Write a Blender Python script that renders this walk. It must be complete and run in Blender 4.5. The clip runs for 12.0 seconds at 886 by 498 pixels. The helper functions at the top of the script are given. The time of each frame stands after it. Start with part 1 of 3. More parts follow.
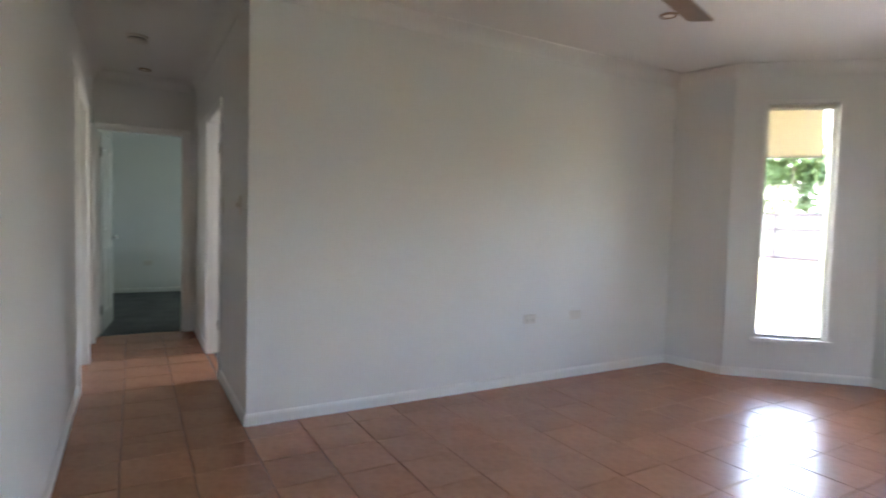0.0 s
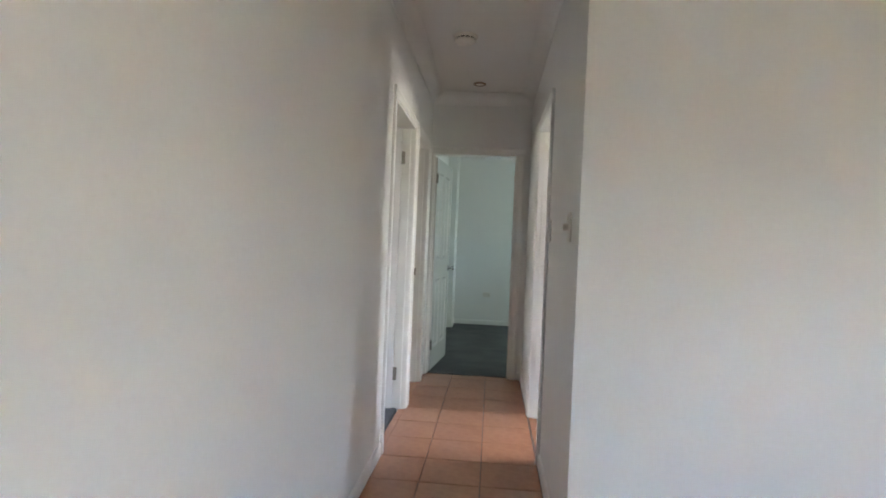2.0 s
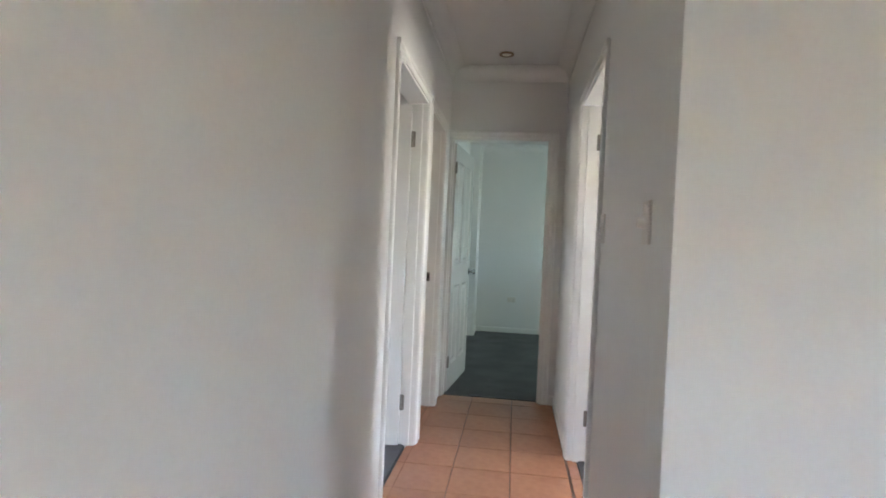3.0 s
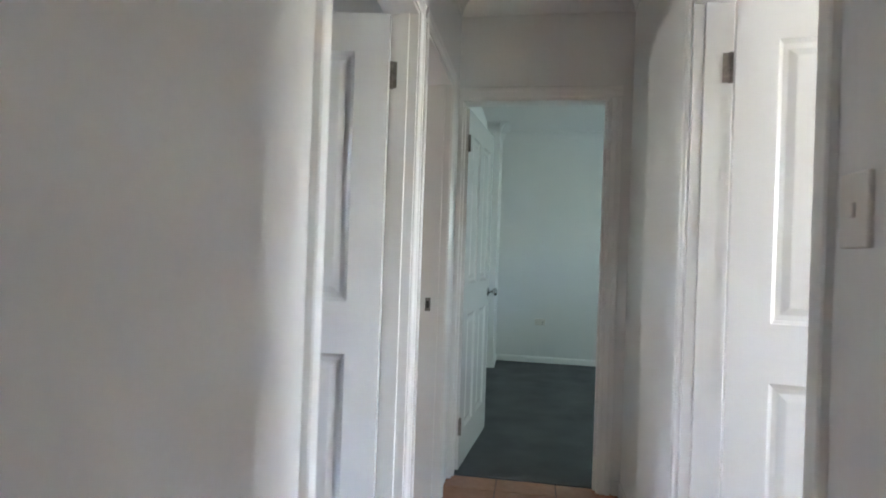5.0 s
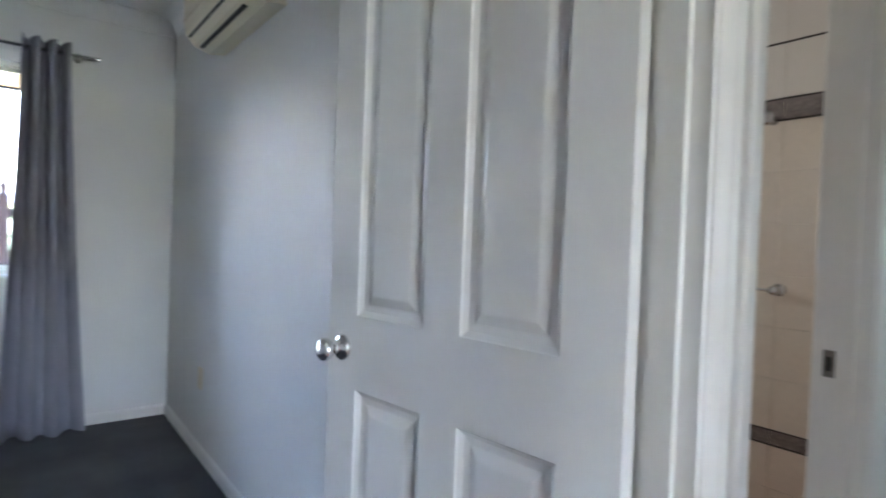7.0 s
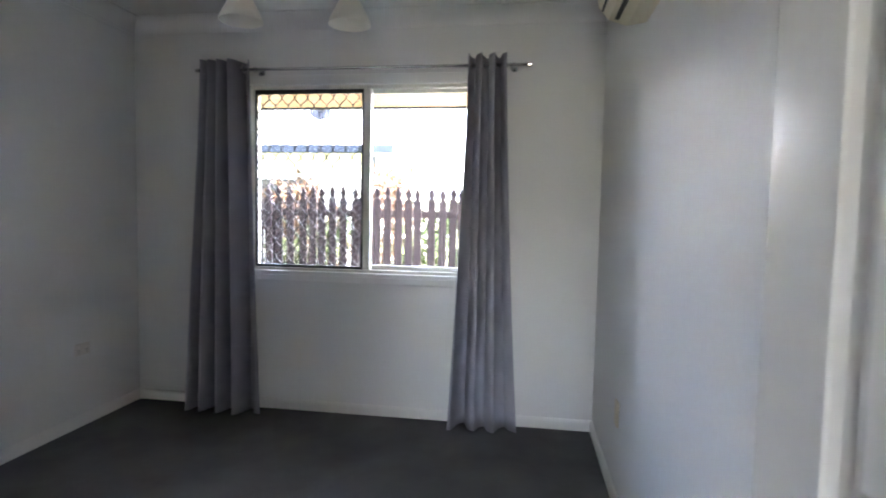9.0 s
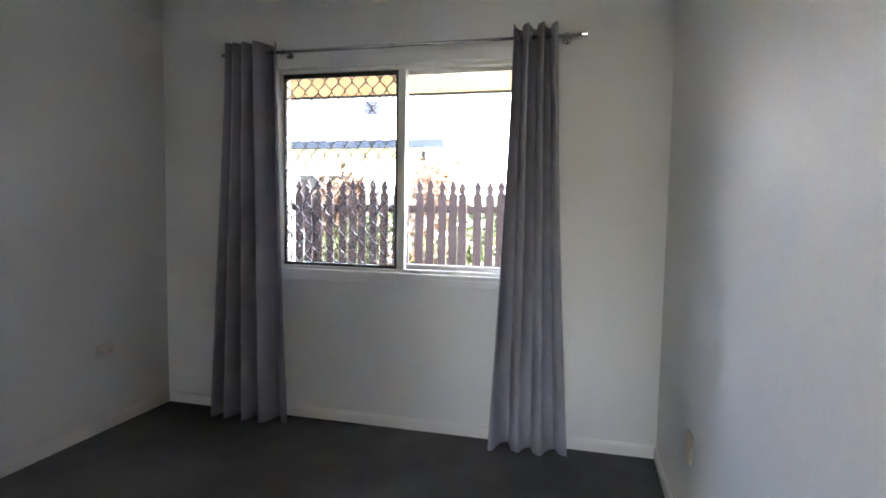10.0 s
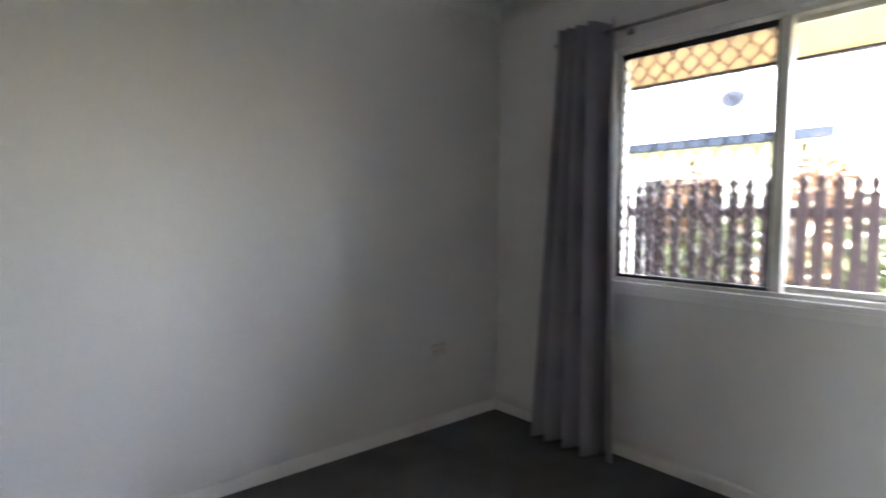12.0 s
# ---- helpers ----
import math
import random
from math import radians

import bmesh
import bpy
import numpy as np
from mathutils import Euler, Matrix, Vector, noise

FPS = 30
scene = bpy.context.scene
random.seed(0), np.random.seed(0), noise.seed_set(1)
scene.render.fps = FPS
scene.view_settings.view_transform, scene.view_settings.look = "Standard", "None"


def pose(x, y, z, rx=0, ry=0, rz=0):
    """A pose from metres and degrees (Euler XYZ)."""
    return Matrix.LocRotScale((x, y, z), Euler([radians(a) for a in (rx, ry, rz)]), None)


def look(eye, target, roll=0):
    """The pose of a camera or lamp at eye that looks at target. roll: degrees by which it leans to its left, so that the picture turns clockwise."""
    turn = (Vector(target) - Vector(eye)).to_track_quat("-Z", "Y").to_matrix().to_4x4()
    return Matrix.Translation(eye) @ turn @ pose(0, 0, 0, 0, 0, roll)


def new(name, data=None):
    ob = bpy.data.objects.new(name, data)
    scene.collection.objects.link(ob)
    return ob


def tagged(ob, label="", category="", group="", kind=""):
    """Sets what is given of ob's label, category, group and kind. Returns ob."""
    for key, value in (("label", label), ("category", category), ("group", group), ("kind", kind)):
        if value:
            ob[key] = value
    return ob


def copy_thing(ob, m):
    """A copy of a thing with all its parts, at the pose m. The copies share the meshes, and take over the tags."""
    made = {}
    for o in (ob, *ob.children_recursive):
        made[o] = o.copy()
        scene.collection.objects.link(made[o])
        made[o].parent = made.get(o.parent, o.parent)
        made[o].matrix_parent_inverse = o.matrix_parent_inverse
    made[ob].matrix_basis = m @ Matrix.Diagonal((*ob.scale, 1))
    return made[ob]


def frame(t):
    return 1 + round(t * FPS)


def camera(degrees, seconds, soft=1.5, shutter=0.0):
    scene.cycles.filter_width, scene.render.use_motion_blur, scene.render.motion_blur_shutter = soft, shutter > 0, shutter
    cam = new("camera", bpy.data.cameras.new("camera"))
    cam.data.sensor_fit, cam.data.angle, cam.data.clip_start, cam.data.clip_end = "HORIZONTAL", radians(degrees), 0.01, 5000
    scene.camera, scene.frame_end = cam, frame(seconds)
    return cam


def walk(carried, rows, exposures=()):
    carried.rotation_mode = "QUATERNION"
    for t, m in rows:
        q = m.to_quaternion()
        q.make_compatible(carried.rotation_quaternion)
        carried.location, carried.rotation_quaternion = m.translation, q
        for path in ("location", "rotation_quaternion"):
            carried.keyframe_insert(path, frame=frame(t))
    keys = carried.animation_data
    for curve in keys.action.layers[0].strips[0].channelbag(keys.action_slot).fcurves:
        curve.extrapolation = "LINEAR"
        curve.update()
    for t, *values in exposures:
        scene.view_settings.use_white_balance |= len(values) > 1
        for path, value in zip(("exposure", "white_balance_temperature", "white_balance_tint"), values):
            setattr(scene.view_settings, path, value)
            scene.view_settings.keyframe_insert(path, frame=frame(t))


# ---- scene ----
cam = camera(78.1, 12.0, soft=1.8, shutter=0.4)

PATH = [
    (0, (0.301, -3.295, 1.24), (1.29, -1.56, 1.136), 1.6),
    (0.5, (0.436, -3.038, 1.241), (1.035, -1.131, 1.153), 1.9),
    (1, (0.552, -2.685, 1.25), (0.711, -0.692, 1.191), 2.7),
    (1.5, (0.542, -2.378, 1.224), (0.483, -0.38, 1.181), 2.7),
    (2, (0.567, -2.02, 1.214), (0.389, -0.029, 1.193), 2.4),
    (2.5, (0.601, -1.68, 1.23), (0.332, 0.301, 1.194), 3.1),
    (3, (0.526, -1.295, 1.226), (0.266, 0.688, 1.197), 2.6),
    (3.2, (0.52, -1.16, 1.234), (0.259, 0.823, 1.198), 2.6),
    (4.8, (0.384, -0.061, 1.234), (0.071, 1.914, 1.23), 1.8),
    (5, (0.391, 0.068, 1.222), (0.072, 2.042, 1.228), 2.0),
    (5.5, (0.421, 0.364, 1.234), (0.087, 2.336, 1.229), 1.9),
    (6, (0.423, 0.675, 1.224), (-0.063, 2.615, 1.225), 1.5),
    (6.5, (0.412, 0.929, 1.215), (-0.672, 2.609, 1.209), 1.7),
    (7, (0.366, 1.132, 1.224), (-1.214, 2.357, 1.191), 2.1),
    (7.5, (0.227, 1.261, 1.218), (-1.584, 2.11, 1.18), 2.3),
    (7.6, (0.189, 1.31, 1.218), (-1.674, 2.038, 1.175), 2.2),
    (7.7, (0.164, 1.32, 1.221), (-1.724, 1.977, 1.174), 2.1),
    (9.3, (-0.307, 1.503, 1.341), (-2.259, 1.088, 1.199), 1.2),
    (9.5, (-0.392, 1.518, 1.338), (-2.334, 1.064, 1.192), 1.3),
    (10, (-0.559, 1.489, 1.312), (-2.494, 1.003, 1.17), 1.0),
    (10.5, (-0.744, 1.485, 1.302), (-2.648, 0.889, 1.166), 1.0),
    (11, (-0.863, 1.368, 1.297), (-2.702, 0.594, 1.159), 0.6),
    (11.5, (-0.976, 1.337, 1.314), (-2.647, 0.25, 1.163), 0.1),
    (12, (-1.006, 1.292, 1.276), (-2.314, -0.216, 1.152), 0.6),
]
walk(cam, [(t, look(eye, target, roll)) for t, eye, target, roll in PATH],
     [(0, 5.95, 6900, 14), (0.6, 6.4, 6900, 14), (1.2, 6.55, 6900, 14), (2.0, 6.65, 6850, 14), (3.2, 6.8, 6750, 14), (5.0, 6.75, 6400, 12), (6.0, 6.75, 6250, 12), (7.0, 6.4, 6200, 12),
      (7.7, 6.15, 6400, 13), (9.3, 6.4, 6900, 14), (10.0, 6.3, 7100, 14), (11.0, 6.2, 7300, 14), (12.0, 6.1, 7300, 14)])

# ---- world and light ----
world = bpy.data.worlds.new("sky")
scene.world = world
world.use_nodes = True
wn = world.node_tree.nodes
sky = wn.new("ShaderNodeTexSky")
sky.sky_type = "NISHITA"
sky.sun_disc = False
sky.sun_elevation, sky.sun_rotation = radians(64.6), radians(341.6)
sky.air_density, sky.dust_density, sky.ozone_density = 1.0, 3.5, 1.0
world.node_tree.links.new(sky.outputs[0], wn["Background"].inputs[0])
wn["Background"].inputs[1].default_value = 0.15
sun = new("sun", bpy.data.lights.new("sun", "SUN"))
sun.data.energy, sun.data.angle, sun.data.color = 1.3, radians(3), (1.0, 0.96, 0.90)
sun.matrix_world = look((-1.5, 4.5, 10), (0, 0, 0))


def window_light(name, eye, target, w, h, power, color):
    """Area lamp standing in for the sky's light in an unseen window's opening."""
    lamp = new(name, bpy.data.lights.new(name, "AREA"))
    lamp.data.shape, lamp.data.size, lamp.data.size_y = "RECTANGLE", w, h
    lamp.data.energy, lamp.data.color = power, color
    lamp.matrix_world = look(eye, target)
    return lamp


# Fill lamp at an invented opening; the room's south end is never in view.
window_light("living_fill_light", (2.2, -6.95, 1.45), (1.6, 0, 1.1), 0.75, 1.1, 0.004, (0.95, 0.97, 1.0))
window_light("guest_window_light", (3.24, 4.6, 1.57), (0.0, 4.6, 1.0), 0.36, 0.42, 0.2, (0.60, 0.85, 0.86))
window_light("study_window_light", (4.04, 1.55, 1.5), (1.0, 1.55, 1.2), 1.15, 1.15, 0.72, (1.0, 0.96, 0.92))
# Weak fill added to brighten the bathroom tiles, at an invented opening.
window_light("bath_fill_light", (-2.24, 2.9, 1.7), (-0.2, 2.9, 1.2), 0.18, 0.28, 0.12, (1.0, 0.95, 0.88))


# ---- materials ----
def mat(name, color, rough=0.5, vary=0.06, scale=6.0, bump=0.0, bump_scale=200.0, metal=0.0, per_object=0.0, fine=60.0, spec=0.5, coat=0.0):
    """A surface with broad and fine variation of its colour, and a fine relief."""
    m = bpy.data.materials.new(name)
    m.use_nodes = True
    nt = m.node_tree
    n, link = nt.nodes, nt.links.new
    b = n["Principled BSDF"]
    b.inputs["Roughness"].default_value, b.inputs["Metallic"].default_value = rough, metal
    b.inputs["Specular IOR Level"].default_value = spec
    b.inputs["Coat Weight"].default_value = coat
    tc = n.new("ShaderNodeTexCoord")
    broad, grain = n.new("ShaderNodeTexNoise"), n.new("ShaderNodeTexNoise")
    for node, s in ((broad, scale), (grain, fine)):
        node.inputs["Scale"].default_value, node.inputs["Detail"].default_value = s, 5
        link(tc.outputs["Object"], node.inputs["Vector"])
    add = n.new("ShaderNodeMath"); add.operation = "ADD"
    link(broad.outputs[0], add.inputs[0]); link(grain.outputs[0], add.inputs[1])
    last = add
    if per_object:
        info = n.new("ShaderNodeObjectInfo")
        mul = n.new("ShaderNodeMath"); mul.operation = "MULTIPLY_ADD"
        mul.inputs[1].default_value = per_object
        link(info.outputs["Random"], mul.inputs[0]); link(add.outputs[0], mul.inputs[2])
        last = mul
    rng = n.new("ShaderNodeMapRange")
    rng.inputs["From Min"].default_value, rng.inputs["From Max"].default_value = 0.6, 1.4 + per_object
    rng.inputs["To Min"].default_value, rng.inputs["To Max"].default_value = 1 - vary, 1 + vary
    link(last.outputs[0], rng.inputs["Value"])
    mix = n.new("ShaderNodeVectorMath"); mix.operation = "SCALE"
    mix.inputs[0].default_value = color
    link(rng.outputs[0], mix.inputs["Scale"])
    link(mix.outputs[0], b.inputs["Base Color"])
    if bump:
        tex = n.new("ShaderNodeTexNoise")
        tex.inputs["Scale"].default_value, tex.inputs["Detail"].default_value = bump_scale, 4
        link(tc.outputs["Object"], tex.inputs["Vector"])
        bn = n.new("ShaderNodeBump")
        bn.inputs["Strength"].default_value, bn.inputs["Distance"].default_value = bump, 0.004
        link(tex.outputs[0], bn.inputs["Height"]); link(bn.outputs[0], b.inputs["Normal"])
    return m


def glass_mat():
    m = bpy.data.materials.new("window_glass")
    m.use_nodes = True
    n, link = m.node_tree.nodes, m.node_tree.links.new
    n.remove(n["Principled BSDF"])
    t, g, f, x = (n.new("ShaderNode" + k) for k in ("BsdfTransparent", "BsdfGlossy", "Fresnel", "MixShader"))
    g.inputs["Roughness"].default_value = 0.02
    f.inputs["IOR"].default_value = 1.35
    link(f.outputs[0], x.inputs[0]); link(t.outputs[0], x.inputs[1]); link(g.outputs[0], x.inputs[2])
    link(x.outputs[0], n["Material Output"].inputs[0])
    return m


PAINT = mat("wall_paint", (0.76, 0.748, 0.728), 0.55, 0.025, 1.3, 0.12, 260)
CEIL = mat("ceiling_paint", (0.765, 0.75, 0.73), 0.75, 0.02, 1.5, 0.08, 220)
GLOSS = mat("gloss_enamel", (0.745, 0.73, 0.71), 0.22, 0.015, 4, 0.05, 60)
TRIM = mat("trim_enamel", (0.80, 0.785, 0.76), 0.28, 0.02, 5, 0.05, 90)
TILE = mat("terracotta_tile", (0.42, 0.19, 0.105), 0.27, 0.2, 5, 0.06, 35, per_object=0.35, fine=26)
GROUT = mat("tile_grout", (0.16, 0.10, 0.07), 0.9, 0.2, 8, 0.3, 150)
CARPET = mat("charcoal_carpet", (0.118, 0.118, 0.122), 0.97, 0.35, 3.0, 1.0, 420, fine=380, spec=0.1)
CHROME = mat("brushed_chrome", (0.62, 0.62, 0.62), 0.16, 0.05, 20, metal=1.0)
HINGE = mat("aged_steel", (0.22, 0.20, 0.18), 0.38, 0.25, 60, metal=1.0)
PLASTIC = mat("switch_plastic", (0.70, 0.655, 0.60), 0.35, 0.02, 10)
OFFWHITE = mat("appliance_plastic", (0.74, 0.66, 0.50), 0.4, 0.04, 6)
# Near-black: paints the shade of slots and holes; also dark panes and ceramic strips.
DARK = mat("dark_slot", (0.03, 0.025, 0.02), 0.6, 0.1, 10)
CURTAIN = mat("grey_curtain_cloth", (0.345, 0.345, 0.40), 0.85, 0.08, 5, 0.35, 500, fine=300, spec=0.2)
ALU = mat("cream_aluminium", (0.78, 0.75, 0.68), 0.35, 0.03, 8)
cn, cl = CURTAIN.node_tree.nodes, CURTAIN.node_tree.links.new
cmix, cthru = cn.new("ShaderNodeMixShader"), cn.new("ShaderNodeBsdfTranslucent")
cthru.inputs["Color"].default_value = (0.36, 0.25, 0.18, 1)
cmix.inputs[0].default_value = 0.10
cl(cn["Principled BSDF"].outputs[0], cmix.inputs[1]); cl(cthru.outputs[0], cmix.inputs[2]); cl(cmix.outputs[0], cn["Material Output"].inputs[0])
BLIND = mat("cream_blind", (0.85, 0.79, 0.66), 0.8, 0.03, 6, 0.2, 400)
bn, bl = BLIND.node_tree.nodes, BLIND.node_tree.links.new
bmix, bthru = bn.new("ShaderNodeMixShader"), bn.new("ShaderNodeBsdfTranslucent")
bthru.inputs["Color"].default_value = (0.62, 0.56, 0.44, 1)
bmix.inputs[0].default_value = 0.65
bl(bn["Principled BSDF"].outputs[0], bmix.inputs[1]); bl(bthru.outputs[0], bmix.inputs[2]); bl(bmix.outputs[0], bn["Material Output"].inputs[0])
BLACK = mat("black_powder_coat", (0.018, 0.018, 0.02), 0.45, 0.2, 30)
GLASS = glass_mat()
FLY = bpy.data.materials.new("insect_mesh")
FLY.use_nodes = True
fn = FLY.node_tree.nodes
fmix, fclear = fn.new("ShaderNodeMixShader"), fn.new("ShaderNodeBsdfTransparent")
fn["Principled BSDF"].inputs["Base Color"].default_value = (0.012, 0.012, 0.013, 1)
fn["Principled BSDF"].inputs["Specular IOR Level"].default_value = 0.1
fmix.inputs[0].default_value = 0.18
FLY.node_tree.links.new(fclear.outputs[0], fmix.inputs[1])
FLY.node_tree.links.new(fn["Principled BSDF"].outputs[0], fmix.inputs[2])
FLY.node_tree.links.new(fmix.outputs[0], fn["Material Output"].inputs[0])
SHADE = mat("opal_glass", (0.86, 0.82, 0.72), 0.3, 0.02, 6)
WTILE = mat("white_wall_tile", (0.80, 0.76, 0.70), 0.12, 0.02, 5, per_object=0.2)
CTILE = mat("cream_wall_tile", (0.76, 0.68, 0.58), 0.15, 0.06, 7, per_object=0.3)
BAND = mat("grey_border_tile", (0.22, 0.19, 0.18), 0.2, 0.4, 40, fine=90)
SOFFIT = mat("peach_soffit", (0.42, 0.27, 0.145), 0.7, 0.04, 3)
FENCE = mat("weathered_fence", (0.034, 0.028, 0.032), 0.85, 0.35, 6, 0.5, 60, per_object=0.6, spec=0.08)
PALE = mat("pale_paling", (0.11, 0.108, 0.105), 0.9, 0.3, 5, 0.3, 50, per_object=0.5, spec=0.08)
GRASS = mat("mown_grass", (0.095, 0.105, 0.055), 0.95, 0.4, 2, 0.8, 90)
CONCRETE = mat("pale_concrete", (0.30, 0.285, 0.265), 0.9, 0.12, 2, 0.3, 80)
HOUSE = mat("cream_render", (0.72, 0.68, 0.56), 0.8, 0.05, 1.5)
ROOFM = mat("pale_metal_roof", (0.72, 0.74, 0.77), 0.5, 0.05, 1.0)
GUTTER = mat("blue_grey_gutter", (0.025, 0.030, 0.042), 0.6, 0.08, 3, spec=0.2)
LEAF = mat("green_leaves", (0.05, 0.085, 0.02), 0.7, 0.5, 4, per_object=0.4)
RUSTLEAF = mat("russet_leaves", (0.13, 0.075, 0.035), 0.7, 0.5, 5)
BARK = mat("bark", (0.16, 0.12, 0.09), 0.9, 0.3, 12, 0.6, 50)
FANWOOD = mat("timber_fan_blade", (0.30, 0.20, 0.12), 0.4, 0.2, 6)


# ---- mesh helpers ----
def box(bm, x0, x1, y0, y1, z0, z1):
    vs = [bm.verts.new((x, y, z)) for x in (x0, x1) for y in (y0, y1) for z in (z0, z1)]
    for f in ((0, 1, 3, 2), (4, 6, 7, 5), (0, 4, 5, 1), (2, 3, 7, 6), (0, 2, 6, 4), (1, 5, 7, 3)):
        bm.faces.new([vs[i] for i in f])


def soft_box(x0, x1, y0, y1, z0, z1, r=0.003, seg=2):
    bm = bmesh.new()
    box(bm, x0, x1, y0, y1, z0, z1)
    bmesh.ops.bevel(bm, geom=bm.edges[:], offset=r, segments=seg, affect="EDGES", profile=0.5)
    return bm


def lathe(bm, prof, axis="Z", at=(0, 0, 0), n=24):
    """A turned shape: prof holds (radius, height) from end to end."""
    rings = []
    for r, h in prof:
        ring = []
        for i in range(n):
            a = 2 * math.pi * i / n
            p = (r * math.cos(a), r * math.sin(a), h)
            if axis == "Y":
                p = (p[0], p[2], p[1])
            if axis == "X":
                p = (p[2], p[0], p[1])
            ring.append(bm.verts.new((p[0] + at[0], p[1] + at[1], p[2] + at[2])))
        rings.append(ring)
    for a, b in zip(rings, rings[1:]):
        for i in range(n):
            bm.faces.new((a[i], a[(i + 1) % n], b[(i + 1) % n], b[i]))
    for ring in (rings[0], rings[-1]):
        bm.faces.new(ring)
    bmesh.ops.recalc_face_normals(bm, faces=bm.faces[:])


def mesh(name, bm, material, smooth=False):
    bmesh.ops.recalc_face_normals(bm, faces=bm.faces[:])
    me = bpy.data.meshes.new(name)
    bm.to_mesh(me)
    bm.free()
    me.materials.append(material)
    if smooth:
        me.shade_smooth()
    return me


def part(name, bm, material, parent=None, label="", smooth=False):
    ob = new(name, mesh(name, bm, material, smooth))
    ob.parent = parent
    return tagged(ob, label)


def thing(name, m, label, category, group="", kind=""):
    ob = new(name)
    ob.matrix_world = m
    ob.empty_display_size = 0.1
    return tagged(ob, label, category, group, kind)


def setting(name, bm, material, label="", smooth=False, category=""):
    return tagged(part(name, bm, material, None, label, smooth), category=category, kind="structure")


# ---- plan ----
H = 2.58            # ceiling
HL, HR, HE = -0.02, 0.88, 2.985      # hall: two sides and end
BX, BY0, BY1 = -3.60, -1.156, 1.922  # bedroom: window wall and two sides
DOOR = 2.05


def wall(name, axis, a0, a1, c0, c1, openings=(), material=PAINT, label=""):
    """A wall along axis from c0 to c1, from a0 to a1 thick; openings: (from, to, sill, head)."""
    bm = bmesh.new()

    def add(s0, s1, z0, z1):
        if axis == "y":
            box(bm, a0, a1, s0, s1, z0, z1)
        else:
            box(bm, s0, s1, a0, a1, z0, z1)
    at = c0
    for s0, s1, z0, z1 in sorted(openings):
        add(at, s0, -0.05, H)
        if z0 > 0:
            add(s0, s1, -0.05, z0)
        add(s0, s1, z1, H)
        at = s1
    add(at, c1, -0.05, H)
    return setting(name, bm, material, label, category="wall")


D1, D2, D3 = (1.08, 1.915), (1.10, 1.915), (2.045, 2.713)
D4 = (-0.015, 0.778)
W1 = (-0.335, 1.165, 0.935, 2.145)
wall("wall_hall_west", "y", -0.13, HL, -7.0, HE, [(*D1, 0, DOOR), (*D3, 0, DOOR)], label="long off-white painted plasterboard wall beside the hall")
wall("wall_hall_east", "y", HR, 0.99, 0.0, HE, [(*D2, 0, DOOR)], label="off-white painted hall wall with a doorway")
wall("wall_hall_end", "x", HE, 3.095, -0.22, 4.11, [(*D4, 0, DOOR)], label="off-white painted wall at the hall's end")
wall("wall_living_north", "x", 0.0, 0.11, 0.99, 4.66, label="wide plain off-white living room wall")
wall("wall_bedroom_window", "y", BX - 0.13, BX, BY0 - 0.11, BY1 + 0.11, [W1], label="off-white bedroom wall with a sliding window")
wall("wall_bedroom_south", "x", BY0 - 0.11, BY0, BX, -0.13, label="plain off-white bedroom wall")
wall("wall_bedroom_north", "x", BY1, BY1 + 0.11, BX, -0.13, label="plain off-white bedroom wall")
wall("wall_study_east", "y", 4.0, 4.11, 0.11, HE, [(0.95, 2.15, 0.9, 2.1)])
wall("wall_guest_west", "y", -0.22, -0.11, 3.095, 6.3)
wall("wall_guest_north", "x", 6.3, 6.41, -0.22, 3.31, label="pale painted wall in the end bedroom")
wall("wall_guest_east", "y", 3.2, 3.31, 3.095, 6.3, [(4.4, 4.8, 1.35, 1.8)])
wall("wall_guest_nib", "x", 5.85, 6.3, -0.11, 0.03, label="short wall nib in the end bedroom")
wall("wall_bath_north", "x", 3.75, 3.86, -2.2, -0.22)
# West opening is invented too, made for the bathroom's fill.
wall("wall_bath_west", "y", -2.31, -2.2, BY1 + 0.11, 3.86, [(2.8, 3.0, 1.6, 1.9)])
wall("wall_living_east", "y", 5.48, 5.60, -7.0, -1.238, [(-2.22, -1.36, 0, DOOR)])
# South opening is invented, cut for the living room's fill lamp.
wall("wall_living_south", "x", -7.11, -7.0, -0.13, 5.6, [(1.8, 2.6, 0.9, 2.1)])


def slanted(p, q, thick, holes=()):
    """A wall from p to q, its room face on that line, in its own axes; returns the mesh and the pose."""
    d = Vector((q[0] - p[0], q[1] - p[1], 0))
    bm = bmesh.new()
    at = 0
    for s0, s1, z0, z1 in holes:
        box(bm, at, s0, 0, thick, -0.05, H)
        box(bm, s0, s1, 0, thick, -0.05, z0)
        box(bm, s0, s1, 0, thick, z1, H)
        at = s1
    box(bm, at, d.length, 0, thick, -0.05, H)
    return bm, pose(p[0], p[1], 0, 0, 0, math.degrees(math.atan2(d.y, d.x)))


BAY = (0.255, 0.77, 0.34, 2.27)
bm, m = slanted((4.55, 0.0), (4.655, -0.489), 0.11)
setting("wall_bay_side", bm, PAINT, "narrow off-white return wall beside the bay").matrix_world = m
bm, BAYM = slanted((4.655, -0.489), (5.48, -1.238), 0.12, [BAY])
setting("wall_bay", bm, PAINT, "angled off-white wall holding a tall narrow window").matrix_world = BAYM

# floors and ceiling
bm = bmesh.new(); box(bm, HL, 5.6, -7.0, HE + 0.055, -0.12, -0.006)
FLOOR = setting("floor", bm, GROUT, "terracotta tiled floor with dark grout, glossy", category="floor")
bm = bmesh.new(); box(bm, -2.2, HL, 2.032, 3.75, -0.12, -0.006)
BATHFLOOR = setting("floor_bath", bm, GROUT, "terracotta tiled bathroom floor", category="floor")
